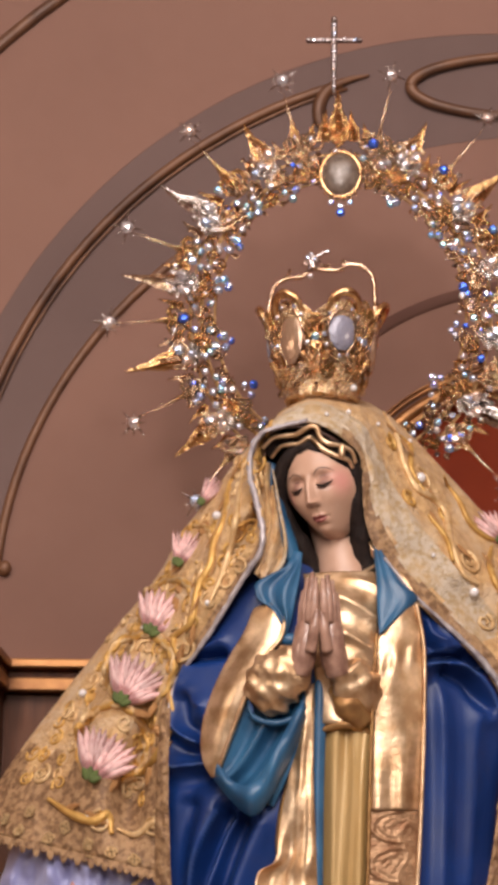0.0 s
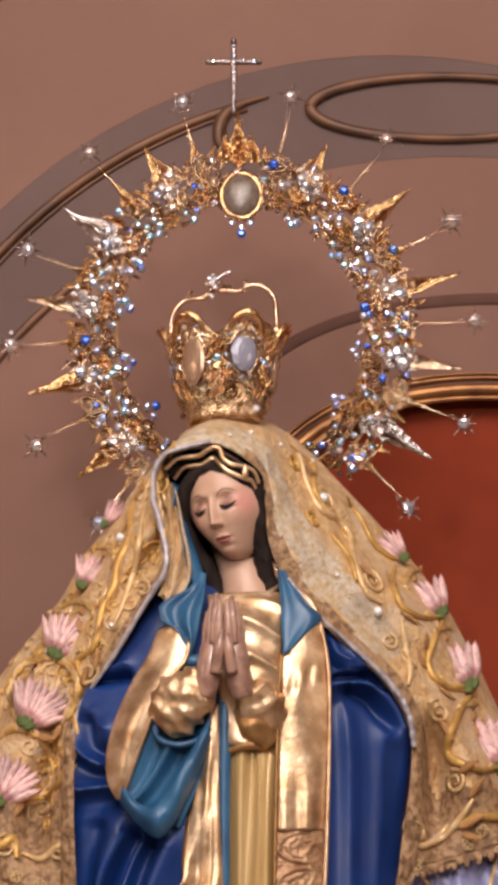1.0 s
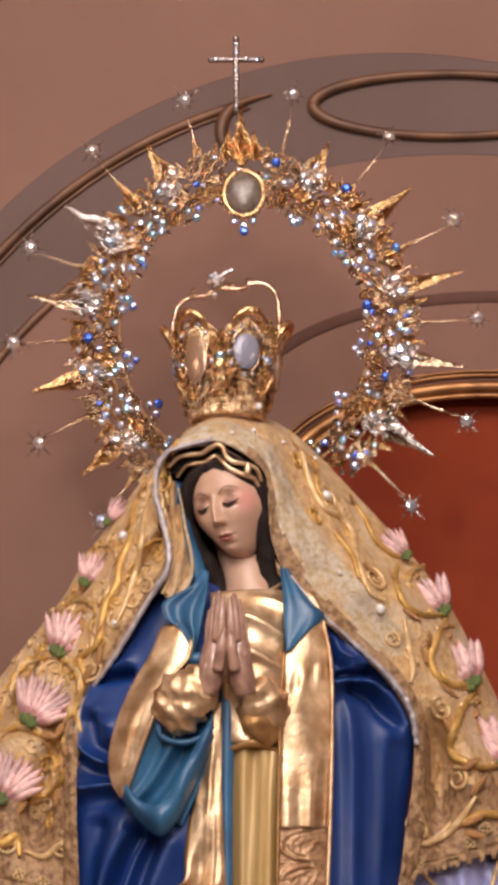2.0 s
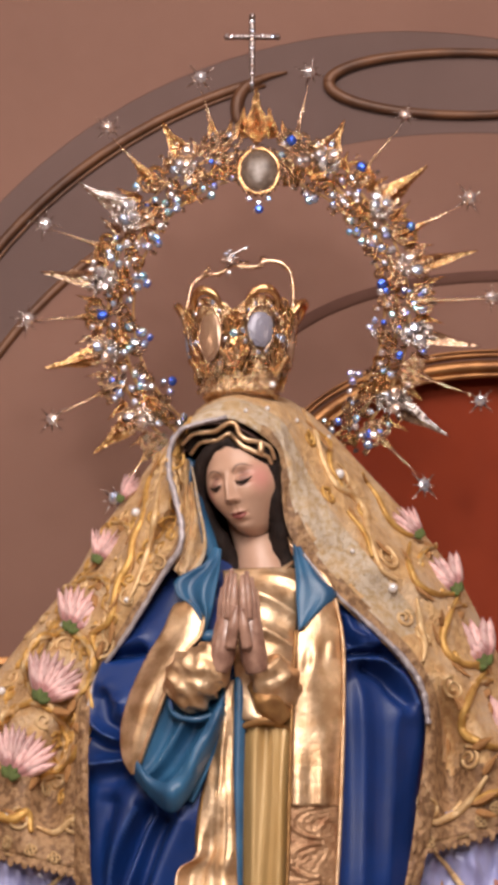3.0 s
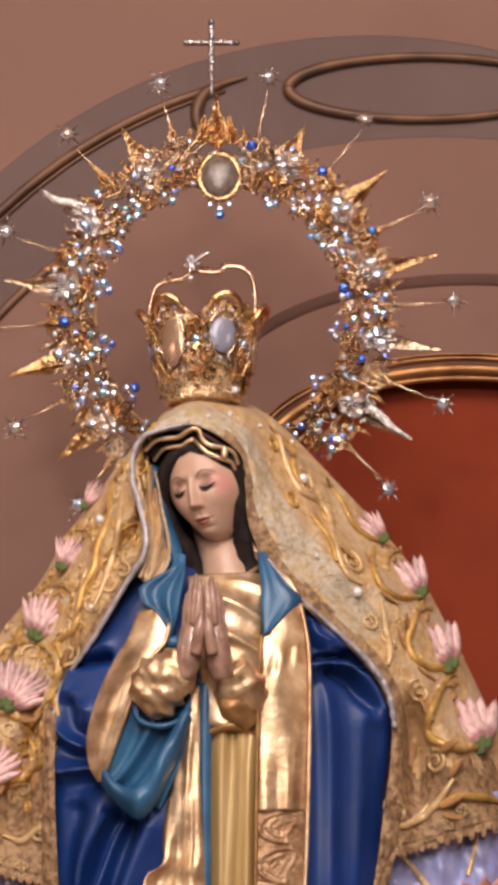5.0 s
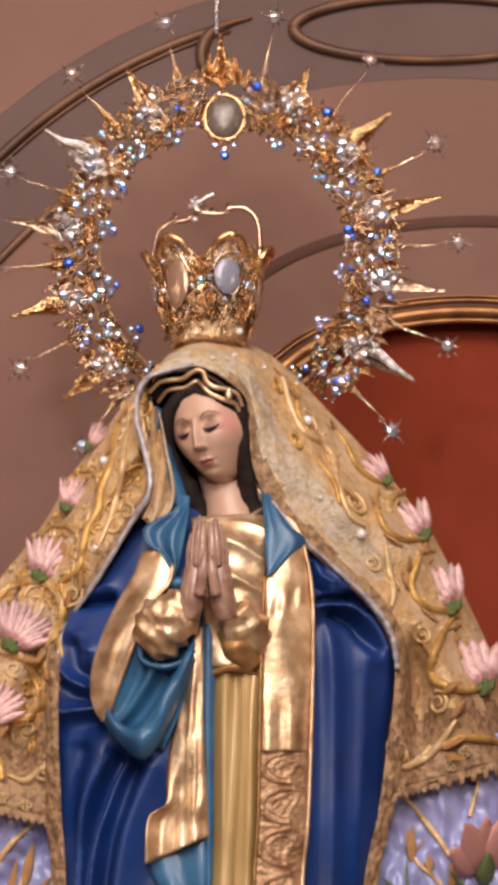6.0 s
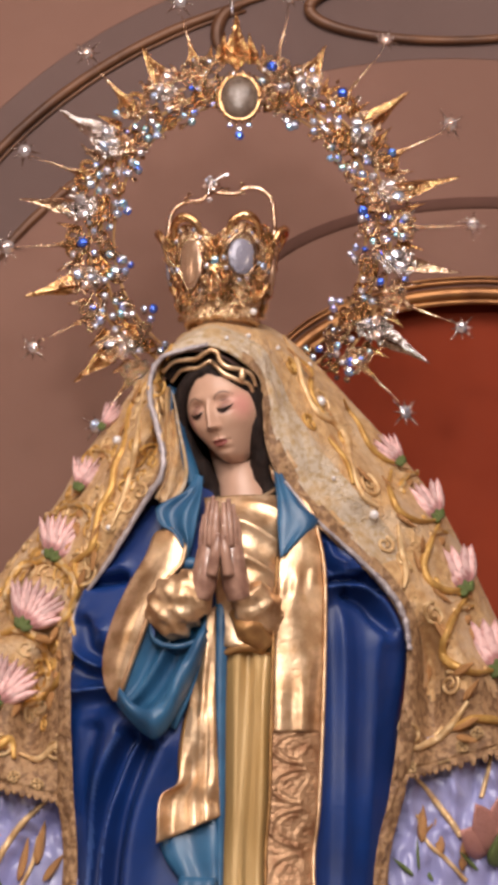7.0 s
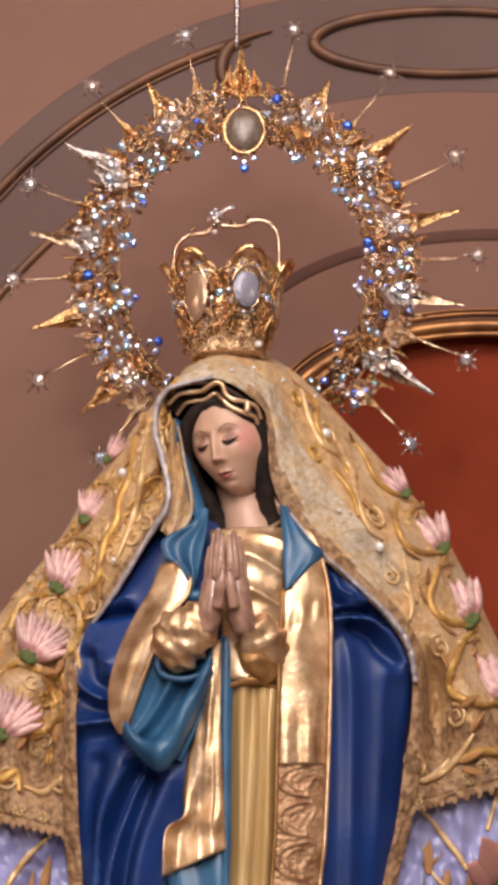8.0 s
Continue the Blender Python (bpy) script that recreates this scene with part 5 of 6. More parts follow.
stem(0.0054, "cord_pale", (0.2535, -0.0866, 1.8419), (0.2802, -0.0585, 1.8591), (0.2996, -0.0657, 1.8795), (0.3179, -0.0717, 1.9067))
stem(0.0048, "cord_pale", (0.2221, -0.1092, 1.8438), (0.2494, -0.0915, 1.843), (0.2712, -0.0574, 1.8577), (0.2852, -0.0575, 1.8742))
stem(0.0060, "cord", (0.2997, -0.0637, 1.8737), (0.3244, -0.0607, 1.883), (0.3588, -0.0228, 1.8834), (0.3946, 0.0228, 1.8814))
stem(0.0042, "cord", (0.1318, -0.0541, 2.2692), (0.1546, -0.0601, 2.2361), (0.1643, -0.0881, 2.1991))
stem(0.0066, "cord", (-0.3867, 0.0078, 1.8801), (-0.3507, -0.0343, 1.8567), (-0.317, -0.0652, 1.8451), (-0.2981, -0.0684, 1.8539), (-0.2916, -0.0749, 1.828))
stem(0.0048, "cord_pale", (-0.2863, -0.0693, 1.8359), (-0.2589, -0.0811, 1.8276), (-0.2359, -0.0933, 1.8429), (-0.2189, -0.0896, 1.8402))
stem(0.0058, "cord", (-0.1418, -0.02, 2.3411), (-0.1485, 0.0319, 2.3203), (-0.149, -0.052, 2.2617), (-0.1619, -0.0657, 2.2231), (-0.1659, -0.0868, 2.1916), (-0.1812, -0.0815, 2.1614), (-0.191, -0.0983, 2.1121), (-0.2157, -0.0644, 2.0945), (-0.2042, -0.0922, 2.0594))
stem(0.0048, "cord_pale", (-0.1276, 0.0226, 2.3552), (-0.1293, -0.065, 2.2907), (-0.133, -0.0953, 2.2447), (-0.1423, -0.1014, 2.2044), (-0.1532, -0.1053, 2.1648), (-0.166, -0.1153, 2.1322))
stem(0.0054, "cord", (-0.2193, -0.0839, 2.0224), (-0.2144, -0.08, 1.985), (-0.2274, -0.0797, 1.9472), (-0.2453, -0.0568, 1.9232), (-0.275, -0.0434, 1.9096))
# small curls


def curl(at, axis, r, turns, hand, k):
    cord("curl", spiral_pts(at, axis, r, turns, hand), [0.003, 0.0024, 0.0016], M[k], veil, n=40)


curl((0.1865, -0.0631, 2.2039), 20, 0.020, 1.7, 1, "cord_pale")
curl((0.2683, -0.0873, 2.0181), 10, 0.018, 1.6, -1, "cord_pale")
curl((0.1239, -0.0293, 2.3244), 0, 0.022, 1.3, 1, "cord_pale")
curl((0.1041, -0.071, 2.2854), 40, 0.015, 1.5, -1, "cord")
curl((0.2454, -0.0592, 2.1031), 0, 0.016, 1.5, -1, "cord_pale")
curl((-0.183, -0.0534, 2.1806), 30, 0.016, 1.6, 1, "cord_pale")
curl((-0.2048, -0.087, 2.0755), 60, 0.016, 1.6, 1, "cord_pale")
curl((-0.162, -0.0216, 2.252), 20, 0.013, 1.5, -1, "cord")
curl((0.2780, -0.0700, 1.9300), -20, 0.017, 1.6, 1, "cord_pale")
curl((0.2459, -0.0949, 1.8672), 0, 0.020, 1.6, -1, "cord_pale")
curl((-0.2359, -0.0933, 1.8414), 0, 0.018, 1.6, 1, "cord_pale")
curl((-0.3075, -0.0705, 1.8447), 0, 0.016, 1.5, -1, "cord_pale")
curl((0.1569, -0.0177, 2.2729), 30, 0.015, 1.4, -1, "cord")
curl((0.0819, -0.049, 2.3748), 10, 0.014, 1.5, 1, "cord")
curl((0.2124, -0.0754, 2.1236), 20, 0.014, 1.4, 1, "cord_pale")
curl((-0.3989, 0.0369, 1.9137), 10, 0.016, 1.5, 1, "cord_pale")
curl((-0.3074, 0.1019, 2.1127), 10, 0.012, 1.5, 1, "cord_pale")
curl((-0.3657, 0.0702, 2.0038), 10, 0.013, 1.5, 1, "cord_pale")
curl((-0.3323, 0.0474, 2.023), 60, 0.012, 1.4, -1, "cord")
curl((-0.2869, 0.0909, 2.1354), 60, 0.010, 1.4, -1, "cord_pale")
# a field of finer curls over the whole cloth
rc = random.Random(21)
flowers = [o.matrix_world @ Vector((0, 0.03, 0)) for o in veil.children if o.name.startswith("lotus")]
grid = [v.co for v in cloth.data.vertices[:35 * 221]]
made, tries, spent = 0, 0, []
while made < 130:
    j, i = rc.randrange(24, 196), rc.randrange(2, 27)
    p = cloth.matrix_world @ grid[j * 35 + i]
    if any((p - f).length < 0.05 for f in flowers) or p.y > 0.07 or any((p - q).length < 0.019 for q in spent):
        tries += 1
        if tries > 4000:
            break
        continue
    spent.append(p)
    cord("curl", spiral_pts(p, rc.uniform(0, 360), rc.uniform(0.008, 0.015), rc.uniform(1.0, 1.6), rc.choice((-1, 1)), 18), [0.0022, 0.0018, 0.0012], M[rc.choice(("cord", "cord_pale"))], veil, n=24, off=0.002)
    made += 1
# small leaves along the stems


def leaf(at, axis, l):
    share("leaf", LEAF, veil, veil.matrix_world.inverted() @ tangent_frame(at, axis, off=0.004) @ Matrix.Diagonal((l * 0.9, l, l, 1)))


leaf((0.2887, -0.0691, 1.9447), 80, 0.040)
leaf((0.2836, -0.0755, 1.9779), -30, 0.036)
leaf((0.2893, -0.0755, 1.9969), -30, 0.030)
leaf((0.2775, -0.0328, 2.0636), 95, 0.036)
leaf((0.2659, -0.0394, 2.0906), -30, 0.030)
leaf((0.2688, -0.0374, 2.1104), -25, 0.026)
leaf((0.2276, -0.0534, 2.1649), 100, 0.034)
leaf((0.2207, -0.0136, 2.2015), -25, 0.026)
leaf((0.1454, -0.0173, 2.2971), -45, 0.030)
leaf((0.17, -0.0581, 2.2246), 150, 0.030)
leaf((0.0903, -0.0278, 2.38), 160, 0.032)
leaf((0.0748, -0.0207, 2.4064), 150, 0.028)
leaf((0.132, -0.0517, 2.2736), 150, 0.032)
leaf((0.2937, -0.0619, 1.8701), 70, 0.040)
leaf((0.2973, -0.0622, 1.8626), 110, 0.034)
leaf((0.3162, -0.0721, 1.9029), 30, 0.034)
leaf((-0.1479, 0.0035, 2.3017), 190, 0.030)
leaf((-0.1565, -0.0536, 2.2454), 200, 0.030)
leaf((-0.1636, -0.0868, 2.1994), 190, 0.030)
leaf((-0.1844, -0.0872, 2.1487), 200, 0.032)
leaf((-0.1948, -0.0956, 2.1049), 190, 0.030)
leaf((-0.1389, 0.0285, 2.336), 30, 0.030)
leaf((-0.2135, -0.0883, 2.0523), 20, 0.030)
leaf((-0.36, -0.021, 1.8623), 100, 0.036)
leaf((-0.2954, -0.0702, 1.8433), -60, 0.036)
leaf((-0.2353, -0.0709, 1.9316), 60, 0.032)

# pearls
bm = bmesh.new()
ball(bm, (0, 0, 0), 1, 0, 12)
PEARL = part("pearl", bm, M["pearl"], veil)
PEARL.matrix_basis = veil.matrix_world.inverted() @ Matrix.Translation(lay((0.1223, -0.0296, 2.3276), 0.004)[0]) @ Matrix.Diagonal((0.0075, 0.0075, 0.0075, 1))
for at, r in (((0.1984, -0.0851, 2.1529), 0.0068), ((-0.1576, -0.0033, 2.2735), 0.0065), ((-0.3472, 0.0681, 2.0313), 0.006), ((-0.2855, -0.02, 2.1329), 0.004), ((0.1079, 0.0251, 2.393), 0.0035), ((0.0226, -0.0988, 2.4066), 0.0035), ((-0.0084, -0.1309, 2.3927), 0.003), ((0.2201, -0.09, 1.8713), 0.004), ((0.0622, -0.0542, 2.3979), 0.003), ((-0.111, -0.05, 2.3746), 0.004), ((-0.1714, -0.1135, 2.1364), 0.004), ((0.2334, -0.1054, 1.8404), 0.004), ((0.1373, -0.0952, 2.2056), 0.003), ((-0.3236, -0.061, 1.8515), 0.0055)):
    share("pearl", PEARL.data, veil, veil.matrix_world.inverted() @ Matrix.Translation(lay(at, 0.003)[0]) @ Matrix.Diagonal((r, r, r, 1)))
# cut-out lace flowers near the hem
bm = bmesh.new()
for i in range(4):
    w = math.pi / 2 * i + 0.78
    tube(bm, [(0.25 * math.cos(w + 0.7), 0.25 * math.sin(w + 0.7), 0), (1.0 * math.cos(w + 0.45), 1.0 * math.sin(w + 0.45), 0), (1.0 * math.cos(w - 0.45), 1.0 * math.sin(w - 0.45), 0), (0.25 * math.cos(w - 0.7), 0.25 * math.sin(w - 0.7), 0)], 0.2, seg=6, n=12)
LACE = part("lace_flower", bm, M["cord_pale"], veil)
spots = [((0.3099, -0.0604, 1.8471)), ((0.3433, -0.0121, 1.8328)), ((0.3755, -0.0004, 1.8413)), ((0.332, -0.0554, 1.8632)), ((0.2808, -0.0702, 1.8284)), ((0.237, -0.1023, 1.8187)), ((-0.3247, -0.0558, 1.8146)), ((-0.292, -0.0813, 1.8054)), ((-0.2575, -0.0912, 1.7975)), ((-0.358, -0.0322, 1.8388)), ((-0.4101, 0.0145, 1.8615)), ((-0.4444, 0.042, 1.8523)), ((-0.382, -0.019, 1.8248)), ((-0.3104, -0.042, 1.7932)), ((-0.4241, 0.0099, 1.8344))]
for i, at in enumerate(spots):
    m = veil.matrix_world.inverted() @ tangent_frame(at, 17 * i, off=0.003) @ Matrix.Diagonal((0.008, 0.008, 0.008, 1))
    if i == 0:
        LACE.matrix_basis = m
    else:
        share("lace_flower", LACE.data, veil, m)

# ---- applique on the lavender mantle ----
bpy.context.view_layer.update()
right_cloth, left_cloth = [o for o in mantle.children]
for ob, at, axis, size, n in ((right_cloth, (0.3430, -0.03, 1.7150), -16, 0.088, 5), (left_cloth, (-0.3484, -0.0288, 1.6902), 30, 0.075, 5)):
    base = mantle.matrix_world.inverted() @ tangent_frame(at, axis, ob)
    bm = bmesh.new()
    ball(bm, (0, size * 0.3, 0.0), size * 0.3, 0, 14, (1, 1.0, 0.1))
    flower = part("applique_flower", bm, M["petal_rose"], mantle, "rose satin lotus applique")
    flower.matrix_basis = base
    for i in range(n):
        a = -56 + 112 * i / (n - 1)
        share("petal", ROSE_PETAL, flower, Matrix.Translation((0, 0, 0.003 + 0.003 * (i % 2))) @ pose(0, 0, 0, 4, 0, -a) @ Matrix.Diagonal((size * 0.80, size * (0.86 + 0.14 * (i % 2)), size * 0.6, 1)))
    share("sepal", SEPAL, flower, Matrix.Translation((0, -0.022, 0.012)) @ Matrix.Diagonal((size * 0.85, size * 0.55, 0.07, 1)))
for ob, pts, r in (
    (right_cloth, [(0.2444, -0.0498, 1.8076), (0.268, -0.0325, 1.7826), (0.2868, -0.0434, 1.756), (0.3067, -0.0488, 1.7263)], 0.0045), (right_cloth, [(0.2478, -0.0411, 1.7561), (0.2617, -0.0471, 1.719), (0.2854, -0.0454, 1.697), (0.3135, -0.0424, 1.6678)], 0.0032), (right_cloth, [(0.3547, -0.0167, 1.8476), (0.3451, -0.0252, 1.8093), (0.3363, -0.0294, 1.7791)], 0.0035),
    (left_cloth, [(-0.2433, -0.0479, 1.778), (-0.2669, -0.0561, 1.7554), (-0.2926, -0.056, 1.726), (-0.3141, -0.056, 1.6893)], 0.0045), (left_cloth, [(-0.2599, -0.0431, 1.7265), (-0.2651, -0.0632, 1.6891), (-0.2828, -0.0628, 1.6528)], 0.0032),
):
    cord("stem", pts, [r * 0.5, r, r], M["cord_pale"], mantle, ob)
for ob, at, axis, l, me in (
    (right_cloth, (0.2558, -0.0468, 1.719), -12, 0.070, LEAF), (right_cloth, (0.2777, -0.0481, 1.7028), 10, 0.075, LEAF), (right_cloth, (0.3065, -0.0396, 1.6825), 5, 0.06, LEAF), (right_cloth, (0.2706, -0.0367, 1.743), -150, 0.03, LEAF),
    (right_cloth, (0.2413, -0.0588, 1.6747), -50, 0.04, GREEN_LEAF), (right_cloth, (0.2469, -0.054, 1.6821), 5, 0.045, GREEN_LEAF), (right_cloth, (0.2684, -0.0449, 1.6678), -30, 0.04, GREEN_LEAF), (right_cloth, (0.3283, -0.0473, 1.6823), -40, 0.04, GREEN_LEAF),
    (left_cloth, (-0.2601, -0.0599, 1.6892), 16, 0.065, LEAF), (left_cloth, (-0.2821, -0.0583, 1.6674), 4, 0.065, LEAF), (left_cloth, (-0.2501, -0.0586, 1.6674), 40, 0.05, LEAF), (left_cloth, (-0.3073, -0.0416, 1.6606), -30, 0.04, GREEN_LEAF),
):
    share("leaf", me, mantle, mantle.matrix_world.inverted() @ tangent_frame(at, axis, ob, 0.005) @ Matrix.Diagonal((l * 0.62, l * 0.9, l * 0.6, 1)))

# ---- crown on the veiled head ----
CB = Vector((-0.0167, -0.03, 2.4343))
crown = thing("crown", CB, "openwork gilded crown set with large stones on the veil", "crown")
S = 0.0008


def mesh_of(name, bm, material, smooth=True):
    bmesh.ops.recalc_face_normals(bm, faces=bm.faces)
    me = bpy.data.meshes.new(name)
    bm.to_mesh(me)
    bm.free()
    me.materials.append(material)
    if smooth:
        me.shade_smooth()
    return me


# scroll pieces
bm = bmesh.new()
for s in (-1, 1):
    tube(bm, [(0, -0.7, 0), (0.35 * s, -0.6, 0.1), (0.75 * s, -0.2, 0.15), (0.8 * s, 0.3, 0.2), (0.45 * s, 0.55, 0.25), (0.2 * s, 0.3, 0.25), (0.4 * s, 0.1, 0.3)], [0.10, 0.15, 0.17, 0.15, 0.1], seg=8, n=30)
tube(bm, [(0, -0.6, 0.1), (0, 0.1, 0.3), (0, 0.9, 0.15)], [0.2, 0.24, 0.04], seg=8, n=12)
SCROLL = {}
for k in ("gold", "gold_pale"):
    SCROLL[k] = mesh_of("scroll", bm.copy(), M[CAST[k]])
bm.free()



def crown_r(z):
    """Radius of the crown's wall at a height, in drawing units."""
    return 66 + 30 * smoothstep(10, 175, z) + 4 * hump(z, 0, 10)


bm = bmesh.new()
N = 128
rows = []
for i in range(N):
    w = 2 * math.pi * i / N
    lobe = abs(math.sin(3 * (w - 0.40) + math.pi / 2))
    top = 128 + 36 * lobe ** 0.6
    col = []
    for j in range(19):
        z = 22 + (top - 22) * j / 18
        r = crown_r(z) + 2.5 * noise.noise(Vector((w * 9, z * 0.1, 2))) + (3 if j in (0, 18) else 0) + 7 * hump(z, top - 14, 16) * lobe
        col.append((r, w, z))
    for z_r in list(reversed(col)):
        col.append((z_r[0] - 4, z_r[1], z_r[2]))
    rows.append([bm.verts.new((S * r * math.sin(a), -S * r * math.cos(a), S * z)) for r, a, z in col])
rows.append(rows[0])
grid_faces(bm, rows, 0, close=True)
part("wall", bm, M["crown_gold"], crown, "pierced gold wall with six lobes")
bm = bmesh.new()
prof = [(54, 2), (64, 0), (67, 5), (64, 12), (65, 22), (69, 27), (66, 32), (54, 30)]
rows = [[bm.verts.new((S * r * math.sin(2 * math.pi * i / 64), -S * r * math.cos(2 * math.pi * i / 64), S * z)) for r, z in prof] for i in range(64)]
rows.append(rows[0])
grid_faces(bm, rows, 0, close=True)
part("band", bm, M["crown_gold"], crown)


def cut_stone(name, material, seg=10):
    """A faceted oval stone: table, crown and girdle."""
    bm = bmesh.new()
    rows = [[bm.verts.new((r * math.cos(2 * math.pi * (i + off) / seg), r * math.sin(2 * math.pi * (i + off) / seg), z)) for i in range(seg)] for r, z, off in ((0.85, -0.45, 0), (1.0, 0.0, 0), (0.84, 0.30, 0.5), (0.55, 0.50, 0), (0.24, 0.60, 0.5))]
    grid_faces(bm, rows, 0, close=True)
    bm.faces.new(rows[0])
    bm.faces.new(rows[-1])
    bmesh.ops.recalc_face_normals(bm, faces=bm.faces)
    me = bpy.data.meshes.new(name)
    bm.to_mesh(me)
    bm.free()
    me.materials.append(material)
    return me


CUT = {k: cut_stone("stone", M[k]) for k in ("crystal", "clear", "sapphire", "topaz", "opal", "amber")}
bm = bmesh.new()
ball(bm, (0, 0, 0), 1, 0, 10)
bmesh.ops.recalc_face_normals(bm, faces=bm.faces)
BEAD = {}
for k in ("gold", "gold_pale", "pearl", "silver"):
    me = bpy.data.meshes.new("bead")
    bm.to_mesh(me)
    me.materials.append(M[CAST[k]])
    me.shade_smooth()
    BEAD[k] = me
bm.free()


def on_crown(w, z, out=0.0, tilt=-0.22):
    """A frame on the crown's wall: x sideways, y up, z outwards."""
    r = crown_r(z) + out
    n = Vector((math.sin(w), -math.cos(w), tilt)).normalized()
    x = Vector((math.cos(w), math.sin(w), 0))
    m = Matrix((x, n.cross(x), n)).transposed().to_4x4()
    m.translation = (S * r * math.sin(w), -S * r * math.cos(w), S * z)
    return m


rng = random.Random(11)
for i in range(6):
    w = math.pi / 3 * (i - 1) + 0.40
    k, sx, sz = (("amber", 24, 50), ("opal", 25, 35))[i % 2]
    zc = 100 if k == "amber" else 108
    stone = share("stone", CUT[k], crown, on_crown(w, zc, 5, -0.02) @ Matrix.Diagonal((S * sx, S * sz, S * 14, 1)), "large oval pale stone")
    bm = bmesh.new()
    pts = [Vector((S * (sx + 3) * math.cos(a), S * (sz + 3) * math.sin(a), 0)) for a in [2 * math.pi * q / 24 for q in range(25)]]
    tube(bm, pts, S * 3.2, seg=6, n=48)
    part("bezel", bm, M["gold_pale"], crown).matrix_basis = on_crown(w, zc, 5)
    for q in range(14):
        a = 2 * math.pi * q / 14 + 0.2
        m = on_crown(w, zc, 7) @ Matrix.Translation((S * (sx + 9) * math.cos(a), S * (sz + 9) * math.sin(a), 0)) @ Matrix.Scale(S * rng.uniform(3, 5), 4)
        share("stone" if q % 3 else "bead", CUT["clear"] if q % 3 else BEAD["gold_pale"], crown, m)
    # rolled crest of the lobe
    bm = bmesh.new()
    tube(bm, [Vector((S * x, S * y, S * z)) for x, y, z in ((-30, 30, 0), (-24, 52, 6), (-8, 64, 10), (10, 63, 10), (24, 52, 6), (30, 30, 0))], [S * 4, S * 7, S * 9, S * 7, S * 4], seg=10, n=24)
    part("crest", bm, M["gold"], crown).matrix_basis = on_crown(w, 112, 2)
    # filigree of scrolls
    for q in range(40):
        a, z = w + rng.uniform(-0.53, 0.53), rng.uniform(36, 150)
        if abs(a - w) < 0.30 and z > 56:
            continue
        share("scroll", SCROLL[rng.choice(("gold", "gold_pale"))], crown, on_crown(a, z, 5) @ pose(0, 0, 0, 0, 0, rng.uniform(0, 360)) @ Matrix.Scale(S * rng.uniform(12, 19), 4))
    # leaf spike and curls between the lobes
    wv = w + math.pi / 6
    bm = bmesh.new()
    tube(bm, [(0, -S * 60, 0), (0, -S * 20, S * 5), (0, S * 10, S * 3), (0, S * 42, S * 12)], [S * 3, S * 10, S * 8, S * 1.2], seg=8, n=20, flat=0.5)
    for sx in (-1, 1):
        tube(bm, [(0, -S * 62, 0), (sx * S * 12, -S * 50, S * 4), (sx * S * 15, -S * 36, S * 6), (sx * S * 24, -S * 26, S * 8), (sx * S * 20, -S * 38, S * 8)], [S * 2, S * 4, S * 4, S * 2.5], seg=8, n=22)
        tube(bm, [(0, S * 4, 0), (sx * S * 12, S * 12, S * 4), (sx * S * 15, S * 24, S * 8), (sx * S * 8, S * 28, S * 10)], [S * 3, S * 4, S * 2], seg=8, n=18)
    part("leaf_ornament", bm, M["gold"], crown).matrix_basis = on_crown(wv, 96, 3)
    share("stone", CUT["crystal"], crown, on_crown(wv, 96, 10) @ Matrix.Scale(S * 8, 4))
    share("bead", BEAD["pearl" if i == 1 else "gold_pale"], crown, on_crown(wv, 17, 4) @ Matrix.Scale(S * (6.5 if i == 1 else 5), 4))
    share("bead", BEAD["gold_pale"], crown, on_crown(w, 17, 6) @ Matrix.Scale(S * 6, 4))
    for q in range(46):
        a, z = w + rng.uniform(-0.53, 0.53), rng.choice((rng.uniform(32, 66), rng.uniform(32, 150)))
        if abs(a - w) < 0.26 and z > 58:
            continue
        share("bead", BEAD[rng.choice(("gold", "gold_pale"))], crown, on_crown(a, z, 4) @ Matrix.Diagonal((S * rng.uniform(2, 6), S * rng.uniform(2, 5), S * 4, 1)))

# thin hoops meeting under the finial
for pts in (
    [(-92, 0, 140), (-96, 0, 165), (-86, -4, 211), (-62, -6, 228), (-40, -4, 231), (-20, 0, 247)],
    [(92, 0, 140), (93, 0, 203), (88, -2, 235), (68, -4, 253), (44, -4, 255), (24, -2, 245), (-20, 0, 249)],
):
    bm = bmesh.new()
    tube(bm, [Vector(p) * S for p in pts], S * 3.6, seg=8, n=40, bumpy=0.3, bumps=160)
    part("hoop", bm, M["gold_pale"], crown, "thin gilt hoop")
for p, r in (((-62, -8, 230), 6), ((-58, -8, 241), 4), ((38, -6, 259), 5), ((36, -6, 247), 4.5), ((10, -4, 251), 5), ((0, -4, 253), 4.5), ((94, -2, 158), 7), ((96, -2, 180), 5), ((-100, -2, 160), 6), ((-86, -4, 213), 4)):
    share("bead", BEAD["gold_pale"], crown, Matrix.Translation(Vector(p) * S) @ Matrix.Scale(S * r, 4))
bm = bmesh.new()
for a in range(6):
    w = radians(60 * a + 15)
    tube(bm, [(0, 0, 0), (S * 17 * math.cos(w), 0, S * 17 * math.sin(w))], [S * 5, S * 2], seg=8, n=4)
tube(bm, [(0, 0, S * 4), (S * 20, 0, S * 18), (S * 32, 0, S * 22)], [S * 3, S * 2.5], seg=8, n=10)
finial = part("finial", bm, M["silver"], crown, "small silver starred finial")
finial.location = Vector((-20, -4, 258)) * S
